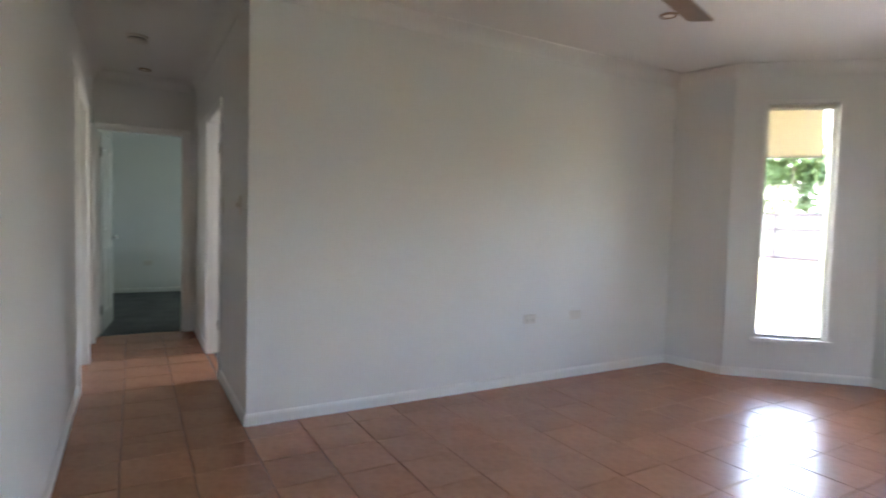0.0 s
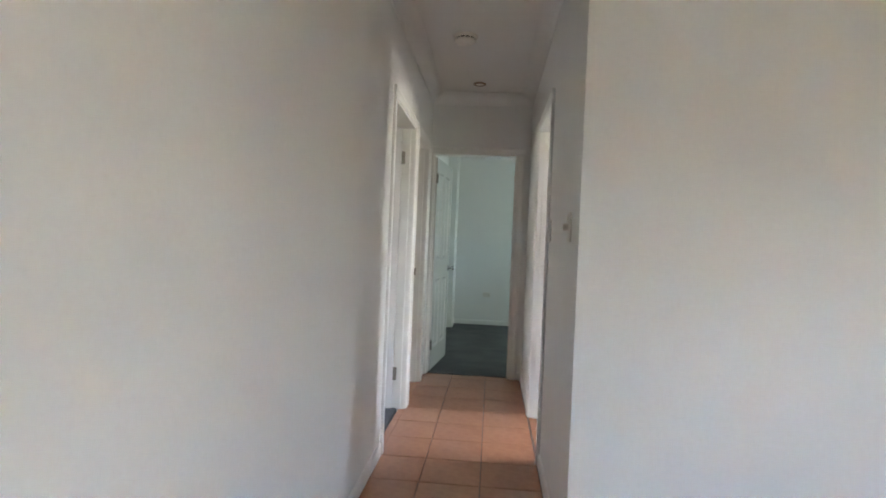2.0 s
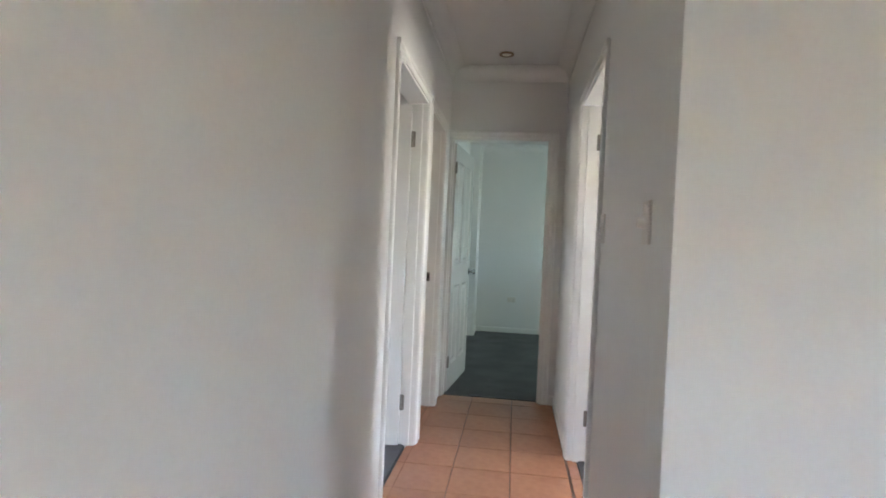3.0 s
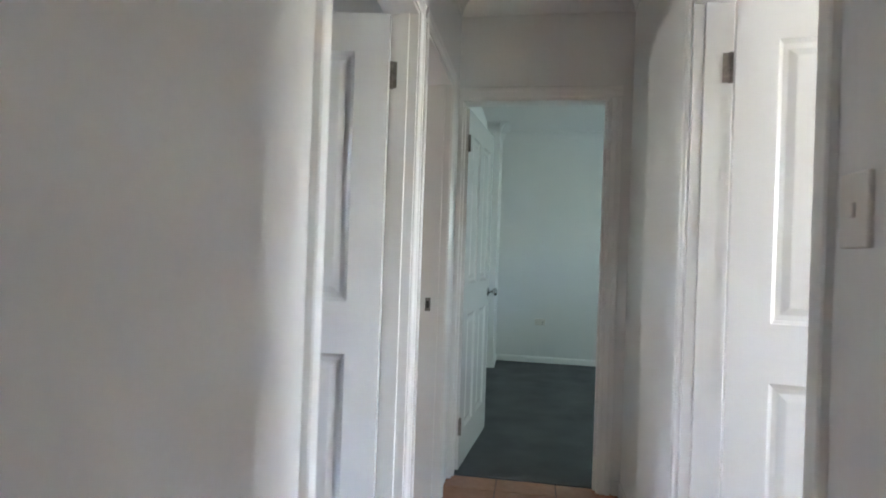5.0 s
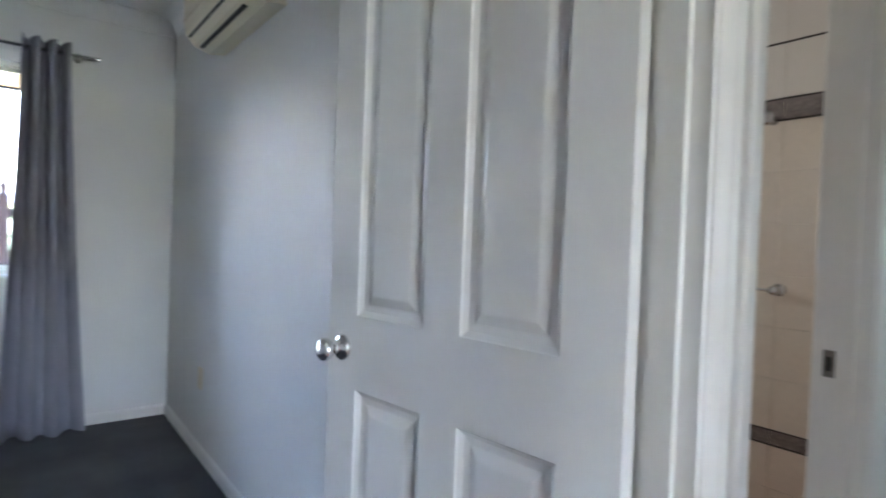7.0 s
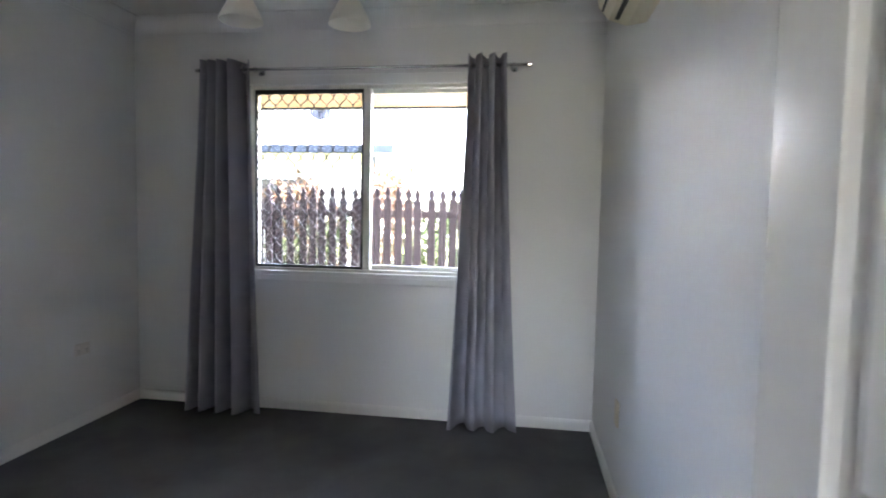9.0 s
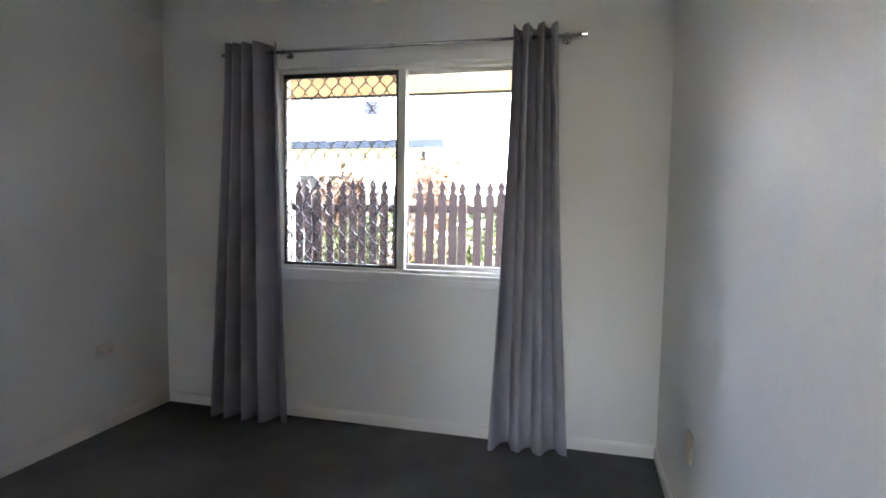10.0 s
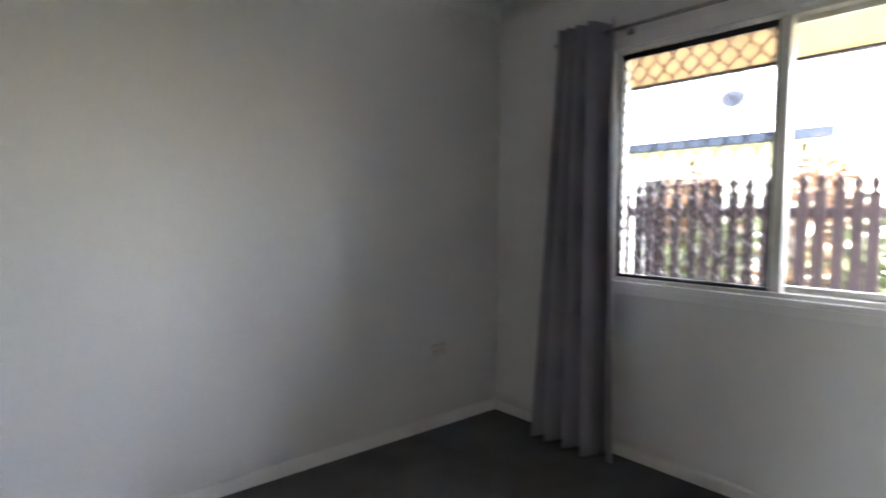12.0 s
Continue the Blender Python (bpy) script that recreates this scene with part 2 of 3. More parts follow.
for nm, b in (("bedroom", (BX, -0.075, BY0, BY1)), ("guest", (-0.11, 3.2, HE + 0.055, 6.3)), ("study", (0.935, 4.0, 0.11, HE))):
    bm = bmesh.new(); box(bm, *b, -0.12, 0.004)
    setting("carpet_" + nm, bm, CARPET, "charcoal grey cut-pile carpet, faintly trodden", category="carpet")
bm = bmesh.new(); box(bm, -3.73, 5.75, -7.2, 6.5, H, H + 0.12)
setting("ceiling", bm, CEIL, "flat off-white painted plasterboard ceiling", category="ceiling")


# ---- trim ----
def run(name, p, q, side, prof, material, label):
    """A moulding from p to q; side: the unit vector into the room; prof: (out, up) points."""
    bm = bmesh.new()
    rows = []
    for e in (p, q):
        rows.append([bm.verts.new((e[0] + side[0] * o, e[1] + side[1] * o, z)) for o, z in prof])
    k = len(prof)
    for i in range(k):
        bm.faces.new((rows[0][i], rows[0][(i + 1) % k], rows[1][(i + 1) % k], rows[1][i]))
    bm.faces.new(rows[0]); bm.faces.new(rows[1])
    return setting(name, bm, material, label)


BASE = [(0, 0), (0.013, 0), (0.013, 0.055), (0.009, 0.066), (0.004, 0.072), (0, 0.072)]
C = 0.095
COVE = [(0, H - C), (0.006, H - C)] + [(C - (C - 0.006) * math.cos(a * math.pi / 20), H - C + (C - 0.006) * math.sin(a * math.pi / 20)) for a in range(1, 10)] + [(C, H - 0.006), (C, H), (0, H)]
RUNS = [((HL, -7), (HL, D1[0] - 0.06), (1, 0)), ((HR, 0.0), (HR, D2[0] - 0.06), (-1, 0)), ((HR, D2[1] + 0.06), (HR, HE), (-1, 0)),
        ((D4[1] + 0.06, HE), (HR, HE), (0, -1)), ((HR, 0), (4.55, 0), (0, -1)),
        ((BX, BY0), (BX, BY1), (1, 0)), ((BX, BY0), (-0.13, BY0), (0, 1)), ((BX, BY1), (-0.13, BY1), (0, -1)), ((-0.13, BY0), (-0.13, D1[0] - 0.06), (-1, 0)),
        ((0.03, 6.3), (3.2, 6.3), (0, -1)), ((0.03, 5.85), (0.03, 6.3), (1, 0)), ((3.2, 3.1), (3.2, 6.3), (-1, 0)), ((4.55, 0), (4.655, -0.489), (-0.978, -0.21)), ((4.655, -0.489), (5.48, -1.238), (-0.672, -0.74)), ((5.48, -1.238), (5.48, -1.3), (-1, 0))]
for p, q, s in RUNS:
    run("baseboard", p, q, s, BASE, TRIM, "low off-white painted skirting board")
COVES = [((HL, -7), (HL, HE), (1, 0)), ((HR, 0), (HR, HE), (-1, 0)), ((HL, HE), (HR, HE), (0, -1)), ((HR - C, 0), (4.6, 0), (0, -1)),
         ((BX, BY0), (BX, BY1), (1, 0)), ((BX, BY0), (-0.13, BY0), (0, 1)), ((BX, BY1), (-0.13, BY1), (0, -1)), ((-0.13, BY0), (-0.13, BY1), (-1, 0)),
         ((0.03, 6.3), (3.2, 6.3), (0, -1)), ((0.03, 5.85 - C), (0.03, 6.3), (1, 0)), ((-0.11, 5.85), (0.03 + C, 5.85), (0, -1)), ((3.2, 3.1), (3.2, 6.3), (-1, 0)),
         ((4.55, 0.02), (4.66, -0.5), (-0.978, -0.21)), ((4.64, -0.475), (5.5, -1.256), (-0.672, -0.74)), ((5.48, -1.2), (5.48, -7), (-1, 0))]
for p, q, s in COVES:
    run("cornice", p, q, s, COVE, CEIL, "off-white plaster cove cornice")


def door_frame(name, m, width, left=True, right=True, back=True):
    """Jambs, stops and architraves round an opening of that width; x runs across it, y from the hall face into the wall, z up."""
    f = thing(name, m, "off-white enamelled timber door frame with moulded architraves", "door frame", "door frames", "structure")
    T = 0.11
    for x0, x1 in ((0, 0.018), (width - 0.018, width)):
        bm = bmesh.new(); box(bm, x0, x1, -0.004, T + 0.004, 0.0, DOOR - 0.002)
        part("jamb", bm, TRIM, f)
    bm = bmesh.new(); box(bm, 0.018, width - 0.018, -0.004, T + 0.004, DOOR - 0.02, DOOR - 0.002)
    part("head", bm, TRIM, f)
    for x0, x1 in ((0.018, 0.030), (width - 0.030, width - 0.018)):
        bm = bmesh.new(); box(bm, x0, x1, 0.028, 0.064, 0.0, DOOR - 0.02)
        part("stop", bm, TRIM, f)
    w = 0.058

    def architrave(x0, x1, z0, z1, face, outer):
        """A moulded board, thicker towards its outer edge."""
        bm = bmesh.new()
        s = -1 if face else 1
        y = 0 if face else T
        if z1 - z0 > x1 - x0:
            prof = [(0, 0), (0, 0.009), (0.008, 0.013), (0.03, 0.014), (0.038, 0.018), (w - 0.004, 0.018), (w, 0.014), (w, 0)]
            flip = outer < 0
            pts = [((x1 - a) if flip else (x0 + a), y + s * b) for a, b in prof]
            lo = [bm.verts.new((a, b, z0)) for a, b in pts]
            hi = [bm.verts.new((a, b, z1)) for a, b in pts]
        else:
            prof = [(0, 0), (0, 0.009), (0.008, 0.013), (0.03, 0.014), (0.038, 0.018), (w - 0.004, 0.018), (w, 0.014), (w, 0)]
            lo = [bm.verts.new((x0, y + s * b, z0 + a)) for a, b in prof]
            hi = [bm.verts.new((x1, y + s * b, z0 + a)) for a, b in prof]
        k = len(lo)
        for i in range(k):
            bm.faces.new((lo[i], lo[(i + 1) % k], hi[(i + 1) % k], hi[i]))
        bm.faces.new(lo); bm.faces.new(hi)
        part("architrave", bm, TRIM, f)
    for face in ((True, False) if back else (True,)):
        if left:
            architrave(-w + 0.008, 0.008, 0, DOOR - 0.008, face, -1)
        if right:
            architrave(width - 0.008, width + w - 0.008, 0, DOOR - 0.008, face, 1)
        architrave((-w + 0.008) if left else 0.0, (width + w - 0.008) if right else width, DOOR - 0.008, DOOR + w - 0.008, face, 1)
    return f


# x of a frame runs along the wall; its y points away from the hall
FR1 = door_frame("door_frame_bedroom", Matrix(((0, -1, 0, HL), (1, 0, 0, D1[0]), (0, 0, 1, 0), (0, 0, 0, 1))), D1[1] - D1[0], True, True, False)
FR3 = door_frame("door_frame_bath", Matrix(((0, -1, 0, HL), (1, 0, 0, D3[0]), (0, 0, 1, 0), (0, 0, 0, 1))), D3[1] - D3[0])
FR2 = door_frame("door_frame_study", Matrix(((0, 1, 0, HR), (1, 0, 0, D2[0]), (0, 0, 1, 0), (0, 0, 0, 1))), D2[1] - D2[0])
FR4 = door_frame("door_frame_guest", pose(D4[0], HE, 0), D4[1] - D4[0], False, True)
bm = soft_box(-0.004, 0.003, 0.066, 0.092, 0.925, 0.99, 0.001, 1)
strike = part("strike_plate", bm, HINGE, FR3, "small steel strike plate")
strike.location = (D3[1] - D3[0] - 0.019, 0, 0)
# Solid dark block on the plate paints the shade inside the latch hole.
bm = bmesh.new(); box(bm, -0.006, -0.0042, 0.072, 0.086, 0.94, 0.975)
part("latch_hole_shade", bm, DARK, FR3).location = (D3[1] - D3[0] - 0.018, 0, 0)

LW, LH, LT = 0.785, 2.015, 0.018


def leaf_mesh():
    """A four-panel leaf with moulded, raised panels on both faces."""
    bm = bmesh.new()
    xs = [0, 0.115, 0.34, 0.445, 0.67, LW]
    zs = [0.012, 0.21, 0.862, 1.038, 1.885, LH]
    for s in (-1, 1):
        def q(x0, x1, z0, z1, da=0.0):
            bm.faces.new([bm.verts.new((x, s * (LT - da), z)) for x, z in ((x0, z0), (x1, z0), (x1, z1), (x0, z1))])
        for i in range(5):
            for j in range(5):
                x0, x1, z0, z1 = xs[i], xs[i + 1], zs[j], zs[j + 1]
                if i in (1, 3) and j in (1, 3):
                    steps = [(0, 0), (0.003, 0.004), (0.013, 0.0105), (0.025, 0.0125), (0.029, 0.0125), (0.049, 0.005), (0.053, 0.0045)]
                    rings = [[bm.verts.new((x, s * (LT - d), z)) for x, z in ((x0 + o, z0 + o), (x1 - o, z0 + o), (x1 - o, z1 - o), (x0 + o, z1 - o))] for o, d in steps]
                    for a, b in zip(rings, rings[1:]):
                        for k in range(4):
                            bm.faces.new((a[k], a[(k + 1) % 4], b[(k + 1) % 4], b[k]))
                    bm.faces.new(rings[-1])
                else:
                    q(x0, x1, z0, z1)
    for a, b in (((0, 0.012), (0, LH)), ((0, LH), (LW, LH)), ((LW, LH), (LW, 0.012)), ((LW, 0.012), (0, 0.012))):
        bm.faces.new([bm.verts.new(v) for v in ((a[0], -LT, a[1]), (b[0], -LT, b[1]), (b[0], LT, b[1]), (a[0], LT, a[1]))])
    bmesh.ops.remove_doubles(bm, verts=bm.verts[:], dist=0.0002)
    return bm


def panel_door(name, m, label, hinge_side):
    d = thing(name, m, label, "door", "panelled doors", "structure")
    part("leaf", leaf_mesh(), GLOSS, d)
    for z in (0.255, 1.82):
        bm = bmesh.new()
        box(bm, -0.03, 0.0, hinge_side * (LT + 0.002) - 0.0015, hinge_side * (LT + 0.002) + 0.0015, z - 0.045, z + 0.045)
        lathe(bm, [(0.0075, z - 0.047), (0.0075, z + 0.047)], at=(-0.006, hinge_side * (LT + 0.006), 0), n=10)
        for k in range(-1, 2):
            lathe(bm, [(0.0085, z + k * 0.03 - 0.001), (0.0085, z + k * 0.03 + 0.001)], at=(-0.006, hinge_side * (LT + 0.006), 0), n=10)
        part("hinge", bm, HINGE, d, "aged steel butt hinge")
    for s in (-1, 1):
        bm = bmesh.new()
        lathe(bm, [(0.0, LT), (0.031, LT), (0.031, LT + 0.005), (0.026, LT + 0.009), (0.012, LT + 0.012), (0.010, LT + 0.028), (0.014, LT + 0.033), (0.024, LT + 0.040), (0.0275, LT + 0.050), (0.0255, LT + 0.060), (0.016, LT + 0.066), (0.0, LT + 0.067)], "Y")
        if s < 0:
            bmesh.ops.scale(bm, vec=(1, -1, 1), verts=bm.verts[:])
        k = part("door_knob", bm, CHROME, d, "round polished chrome knob", True)
        k.location = (LW - 0.06, 0, 0.955)
    bm = bmesh.new(); box(bm, LW - 0.001, LW + 0.0015, -0.012, 0.012, 0.92, 0.99)
    part("latch_plate", bm, HINGE, d)
    return d


panel_door("door_1", pose(-0.107, 1.868, 0, 0, 0, 187.4), "open glossy white four-panel door leading into the bedroom", -1)
panel_door("door_2", pose(0.985, 1.852, 0, 0, 0, -7.0), "open glossy off-white four-panel door of the side room", 1)
panel_door("door_3", pose(-0.13 - 0.005, D3[0] + 0.03, 0, 0, 0, 176), "white four-panel bathroom door standing open", 1)
panel_door("door_4", pose(0.012, 3.075, 0, 0, 0, 84), "glossy white four-panel door standing open to the end bedroom", -1)


def half_glazed_door(m, width):
    """A white door, solid below and glazed above; x runs across it, y outwards."""
    d = thing("door_5", m, "closed white half-glazed entry door with a chrome handle", "door", "", "structure")
    for nm, x0, x1, z0, z1 in (("stile", 0.002, 0.15, 0.012, 2.04), ("stile", width - 0.15, width - 0.002, 0.012, 2.04),
                               ("rail", 0.15, width - 0.15, 0.012, 0.2), ("rail", 0.15, width - 0.15, 0.88, 1.02), ("rail", 0.15, width - 0.15, 1.9, 2.04)):
        part(nm, soft_box(x0, x1, 0.0, 0.04, z0, z1, 0.003, 2), GLOSS, d)
    part("lower_panel", soft_box(0.148, width - 0.148, 0.010, 0.030, 0.198, 0.882, 0.003, 1), GLOSS, d)
    bm = bmesh.new(); box(bm, 0.145, width - 0.145, 0.017, 0.023, 1.015, 1.905)
    part("pane", bm, GLASS, d, "clear glass").visible_shadow = False
    part("handle_plate", soft_box(0.035, 0.065, -0.008, 0.0, 0.98, 1.16, 0.003, 2), CHROME, d)
    part("handle", soft_box(0.042, 0.058, -0.05, -0.006, 1.085, 1.101, 0.003, 2), CHROME, d)
    part("handle_lever", soft_box(0.042, 0.155, -0.058, -0.044, 1.084, 1.102, 0.005, 3), CHROME, d, "chrome lever")
    return d


half_glazed_door(pose(5.51, -1.36, 0, 0, 0, -90), 0.86)


# ---- windows ----
def bar(parent, name, a, b, material, label=""):
    bm = soft_box(*sum(([min(p, q), max(p, q)] for p, q in zip(a, b)), []), 0.002, 1)
    return part(name, bm, material, parent, label)


win = thing("window_1", pose(BX, 0, 0), "cream aluminium sliding window with a black diamond security screen", "window", "", "structure")
y0, y1, z0, z1 = W1
MY = 0.445
for nm, a, b in (("frame_side", (-0.12, y0, z0), (-0.02, y0 + 0.022, z1)), ("frame_side", (-0.12, y1 - 0.022, z0), (-0.02, y1, z1)),
                 ("frame_head", (-0.12, y0, z1 - 0.022), (-0.021, y1, z1)), ("frame_sill", (-0.12, y0, z0), (-0.019, y1, z0 + 0.022)),
                 ("mullion", (-0.085, MY - 0.012, z0 + 0.02), (-0.03, MY + 0.035, z1 - 0.02)), ("meeting_stile", (-0.11, MY - 0.03, z0 + 0.02), (-0.086, MY + 0.02, z1 - 0.02)),
                 ("sash_rail", (-0.105, MY, z0 + 0.022), (-0.08, y1 - 0.02, z0 + 0.05)), ("sash_rail", (-0.105, MY, z1 - 0.045), (-0.08, y1 - 0.02, z1 - 0.022))):
    bar(win, nm, a, b, ALU)
for nm, a, b in (("architrave", (0, y0 - 0.06, z0), (0.016, y0, z1 + 0.058)), ("architrave", (0, y1, z0), (0.016, y1 + 0.06, z1 + 0.058)),
                 ("architrave", (0, y0, z1), (0.015, y1, z1 + 0.058)), ("window_sill", (-0.02, y0 - 0.075, z0 - 0.022), (0.022, y1 + 0.05, z0 + 0.003)), ("apron", (0, y0 - 0.06, z0 - 0.065), (0.014, y1 + 0.06, z0 - 0.022))):
    bar(win, nm, a, b, TRIM)
for a, b in ((y0 + 0.02, MY), (MY + 0.02, y1 - 0.02)):
    bm = bmesh.new(); box(bm, -0.096, -0.092, a, b, z0 + 0.02, z1 - 0.02)
    g = part("pane", bm, GLASS, win, "clear glass"); g.visible_shadow = False
screen = bar(win, "security_screen", (-0.058, y0 + 0.022, z1 - 0.05), (-0.036, MY - 0.012, z1 - 0.022), BLACK, "black diamond grille screen")
for nm, a, b in (("screen_rail", (-0.058, y0 + 0.022, z0 + 0.022), (-0.036, MY - 0.012, z0 + 0.04)), ("screen_stile", (-0.058, y0 + 0.022, z0 + 0.04), (-0.036, y0 + 0.034, z1 - 0.05)), ("screen_stile", (-0.058, MY - 0.028, z0 + 0.04), (-0.036, MY - 0.012, z1 - 0.05))):
    bar(screen, nm, a, b, BLACK)


def grille(ya, yb, za, zb, pw, ph):
    """Wavy strips crossing in diamonds."""
    verts, faces = [], []

    def strip(points, w):
        for (p, q) in zip(points, points[1:]):
            d = math.hypot(q[0] - p[0], q[1] - p[1])
            nx, nz = -(q[1] - p[1]) / d * w, (q[0] - p[0]) / d * w
            k = len(verts)
            for e in (p, q):
                for s in (-1, 1):
                    for x in (-0.0505, -0.0445):
                        verts.append((x, e[0] + s * nx, e[1] + s * nz))
            faces.extend([(k, k + 1, k + 5, k + 4), (k + 2, k + 6, k + 7, k + 3), (k, k + 4, k + 6, k + 2), (k + 1, k + 3, k + 7, k + 5)])
    n = int((yb - ya) / pw) + 2
    rows = int((zb - za) / (ph / 2)) + 1
    for i in range(-1, n + 1):
        for side in (0, 1):
            pts = []
            for j in range(rows * 6 + 1):
                u = j / 6
                tri = abs(u % 2 - 1)
                tri = tri * tri * (3 - 2 * tri)
                y = ya + (i + 0.5 + (0.5 if side else -0.5) * tri) * pw
                z = za + u * ph / 2
                if ya <= y <= yb and z <= zb:
                    pts.append((y, z))
                else:
                    if len(pts) > 1:
                        strip(pts, 0.0027)
                    pts = []
            if len(pts) > 1:
                strip(pts, 0.0027)
    me = bpy.data.meshes.new("grille")
    me.from_pydata(verts, [], faces)
    me.materials.append(BLACK)
    return me


bm = bmesh.new(); box(bm, -0.0625, -0.061, y0 + 0.03, MY - 0.02, z0 + 0.035, z1 - 0.045)
fly = part("insect_mesh", bm, FLY, screen, "fine grey insect mesh"); fly.visible_shadow = False
g = new("grille", grille(y0 + 0.03, MY - 0.02, z0 + 0.035, z1 - 0.045, 0.088, 0.110))
g.parent = screen
tagged(g, "black diamond mesh", kind="stuff")

bay = thing("window_2", BAYM, "tall narrow fixed window with a half-drawn cream blind", "window", "", "structure")
b0, b1, bz0, bz1 = BAY
for nm, a, b in (("frame_side", (b0, 0.05, bz0), (b0 + 0.02, 0.11, bz1)), ("frame_side", (b1 - 0.02, 0.05, bz0), (b1, 0.11, bz1)), ("frame_head", (b0, 0.05, bz1 - 0.02), (b1, 0.11, bz1)), ("frame_sill", (b0, 0.05, bz0), (b1, 0.11, bz0 + 0.02)),
                 ("architrave", (b0 - 0.035, -0.012, bz0 - 0.035), (b0, 0.0, bz1 + 0.035)), ("architrave", (b1, -0.012, bz0 - 0.035), (b1 + 0.035, 0.0, bz1 + 0.035)), ("architrave", (b0, -0.012, bz1), (b1, 0.0, bz1 + 0.035)), ("window_sill", (b0 - 0.04, -0.03, bz0 - 0.035), (b1 + 0.04, 0.05, bz0))):
    bar(bay, nm, a, b, TRIM if nm in ("architrave", "window_sill") else ALU)
bm = bmesh.new(); box(bm, b0 + 0.02, b1 - 0.02, 0.082, 0.086, bz0 + 0.02, bz1 - 0.02)
g = part("pane", bm, GLASS, bay); g.visible_shadow = False
blind = thing("roller_blind", BAYM, "cream roller blind drawn partly down over the window", "blind")
bm = soft_box(b0 + 0.015, b1 - 0.085, 0.035, 0.037, 1.845, bz1 - 0.03, 0.0008, 1); part("cloth", bm, BLIND, blind)
bm = bmesh.new(); lathe(bm, [(0.018, b0 + 0.005), (0.018, b1 - 0.01)], "X", (0, 0.036, bz1 - 0.03), 14); part("roller", bm, ALU, blind)
bm = soft_box(b0 + 0.015, b1 - 0.085, 0.031, 0.041, 1.835, 1.85); part("bottom_rail", bm, ALU, blind)


# ---- bedroom things ----
def curtain(name, top, bottom, folds, amp, phase, wide, label, group):
    """A gathered curtain; wide above 1 spreads the folds towards its far edge, where the cloth lies flatter."""
    c = thing(name, pose(BX + 0.09, 0, 0), label, "curtain", group)
    bm = bmesh.new()
    N, M = folds * 14, 26
    rows = []
    for j in range(M + 1):
        v = j / M
        z = 2.272 + (0.012 - 2.272) * v
        ya, yb = (top[k] + (bottom[k] - top[k]) * v ** 1.3 for k in (0, 1))
        row = []
        for i in range(N + 1):
            u = i / N
            w = 1 - (1 - u) ** wide + 0.022 * math.sin(5 * u + 2.3 * v + phase) * (0.4 + v)
            s = math.sin(2 * math.pi * folds * w + phase)
            s = math.copysign(abs(s) ** 0.6, s)
            a = amp * (1 + 0.35 * math.sin(3.1 * u + phase * 2) * v)
            drop = 0.008 * math.sin(7 * u + phase) * v
            row.append(bm.verts.new((0.016 + a * s + 0.012 * v * math.sin(9 * u + phase), ya + (yb - ya) * u + 0.01 * math.cos(4 * math.pi * folds * w) * (1 - 0.3 * v), z + drop)))
        rows.append(row)
    for a, b in zip(rows, rows[1:]):
        for i in range(N):
            bm.faces.new((a[i], a[i + 1], b[i + 1], b[i]))
    cloth = part("cloth", bm, CURTAIN, c, smooth=True)
    mod = cloth.modifiers.new("thickness", "SOLIDIFY"); mod.thickness = 0.003
    for i in range(folds * 2):
        u = 1 - (1 - (i + 0.5) / (folds * 2)) ** (1 / wide)
        bm = bmesh.new()
        n, r, t = 20, 0.024, 0.005
        ringv = []
        for a in range(n):
            ca, sa = math.cos(2 * math.pi * a / n), math.sin(2 * math.pi * a / n)
            ringv.append([bm.verts.new(((r + dr) * ca, dy, (r + dr) * sa)) for dr, dy in ((-t, 0), (0, t), (t, 0), (0, -t))])
        for a in range(n):
            for k in range(4):
                bm.faces.new((ringv[a][k], ringv[(a + 1) % n][k], ringv[(a + 1) % n][(k + 1) % 4], ringv[a][(k + 1) % 4]))
        e = part("eyelet", bm, CHROME, c, smooth=True)
        e.location = (0, top[0] + (top[1] - top[0]) * u, 2.225)
    return c


curtain("curtain", (-0.575, -0.275), (-0.69, -0.185), 4, 0.068, 0.4, 1.55, "grey eyelet curtain drawn aside, hanging to the carpet", "bedroom curtains")
curtain("curtain", (1.115, 1.335), (1.035, 1.455), 3, 0.068, 1.3, 1.0, "grey eyelet curtain gathered beside the bright window", "bedroom curtains")
rod = thing("curtain_rod", pose(BX + 0.09, 0, 2.222), "slim brushed steel curtain rod above the window", "curtain rod")
bm = bmesh.new(); lathe(bm, [(0.0095, -0.633), (0.0095, 1.471)], "Y", n=16); part("pole", bm, CHROME, rod, smooth=True)
for y in (-0.64, 1.478):
    bm = bmesh.new(); lathe(bm, [(0.0, -0.012), (0.012, -0.012), (0.012, 0.012), (0.0, 0.012)], "Y", (0, y, 0), 16); part("finial", bm, CHROME, rod)
for y in (-0.245, 1.385):
    bm = bmesh.new(); lathe(bm, [(0.006, -0.09), (0.006, 0.0)], "X", n=10); lathe(bm, [(0.022, -0.09), (0.022, -0.084)], "X", n=16)
    box(bm, -0.006, 0.006, -0.006, 0.006, -0.018, 0.014)
    part("bracket", bm, CHROME, rod).location = (0, y, 0)

# split-system unit on the north wall, near its underside
ac = thing("air_conditioner", pose(-2.48, BY1, 2.10), "aged cream wall-mounted split air conditioner above the door", "air conditioner")
L = 0.80
prof = [(0, 0), (-0.075, -0.012), (-0.145, 0.012), (-0.185, 0.06), (-0.195, 0.12), (-0.19, 0.25), (-0.17, 0.272), (0, 0.275)]
bm = bmesh.new()
ends = [[bm.verts.new((x, y, z)) for y, z in prof] for x in (0, L)]
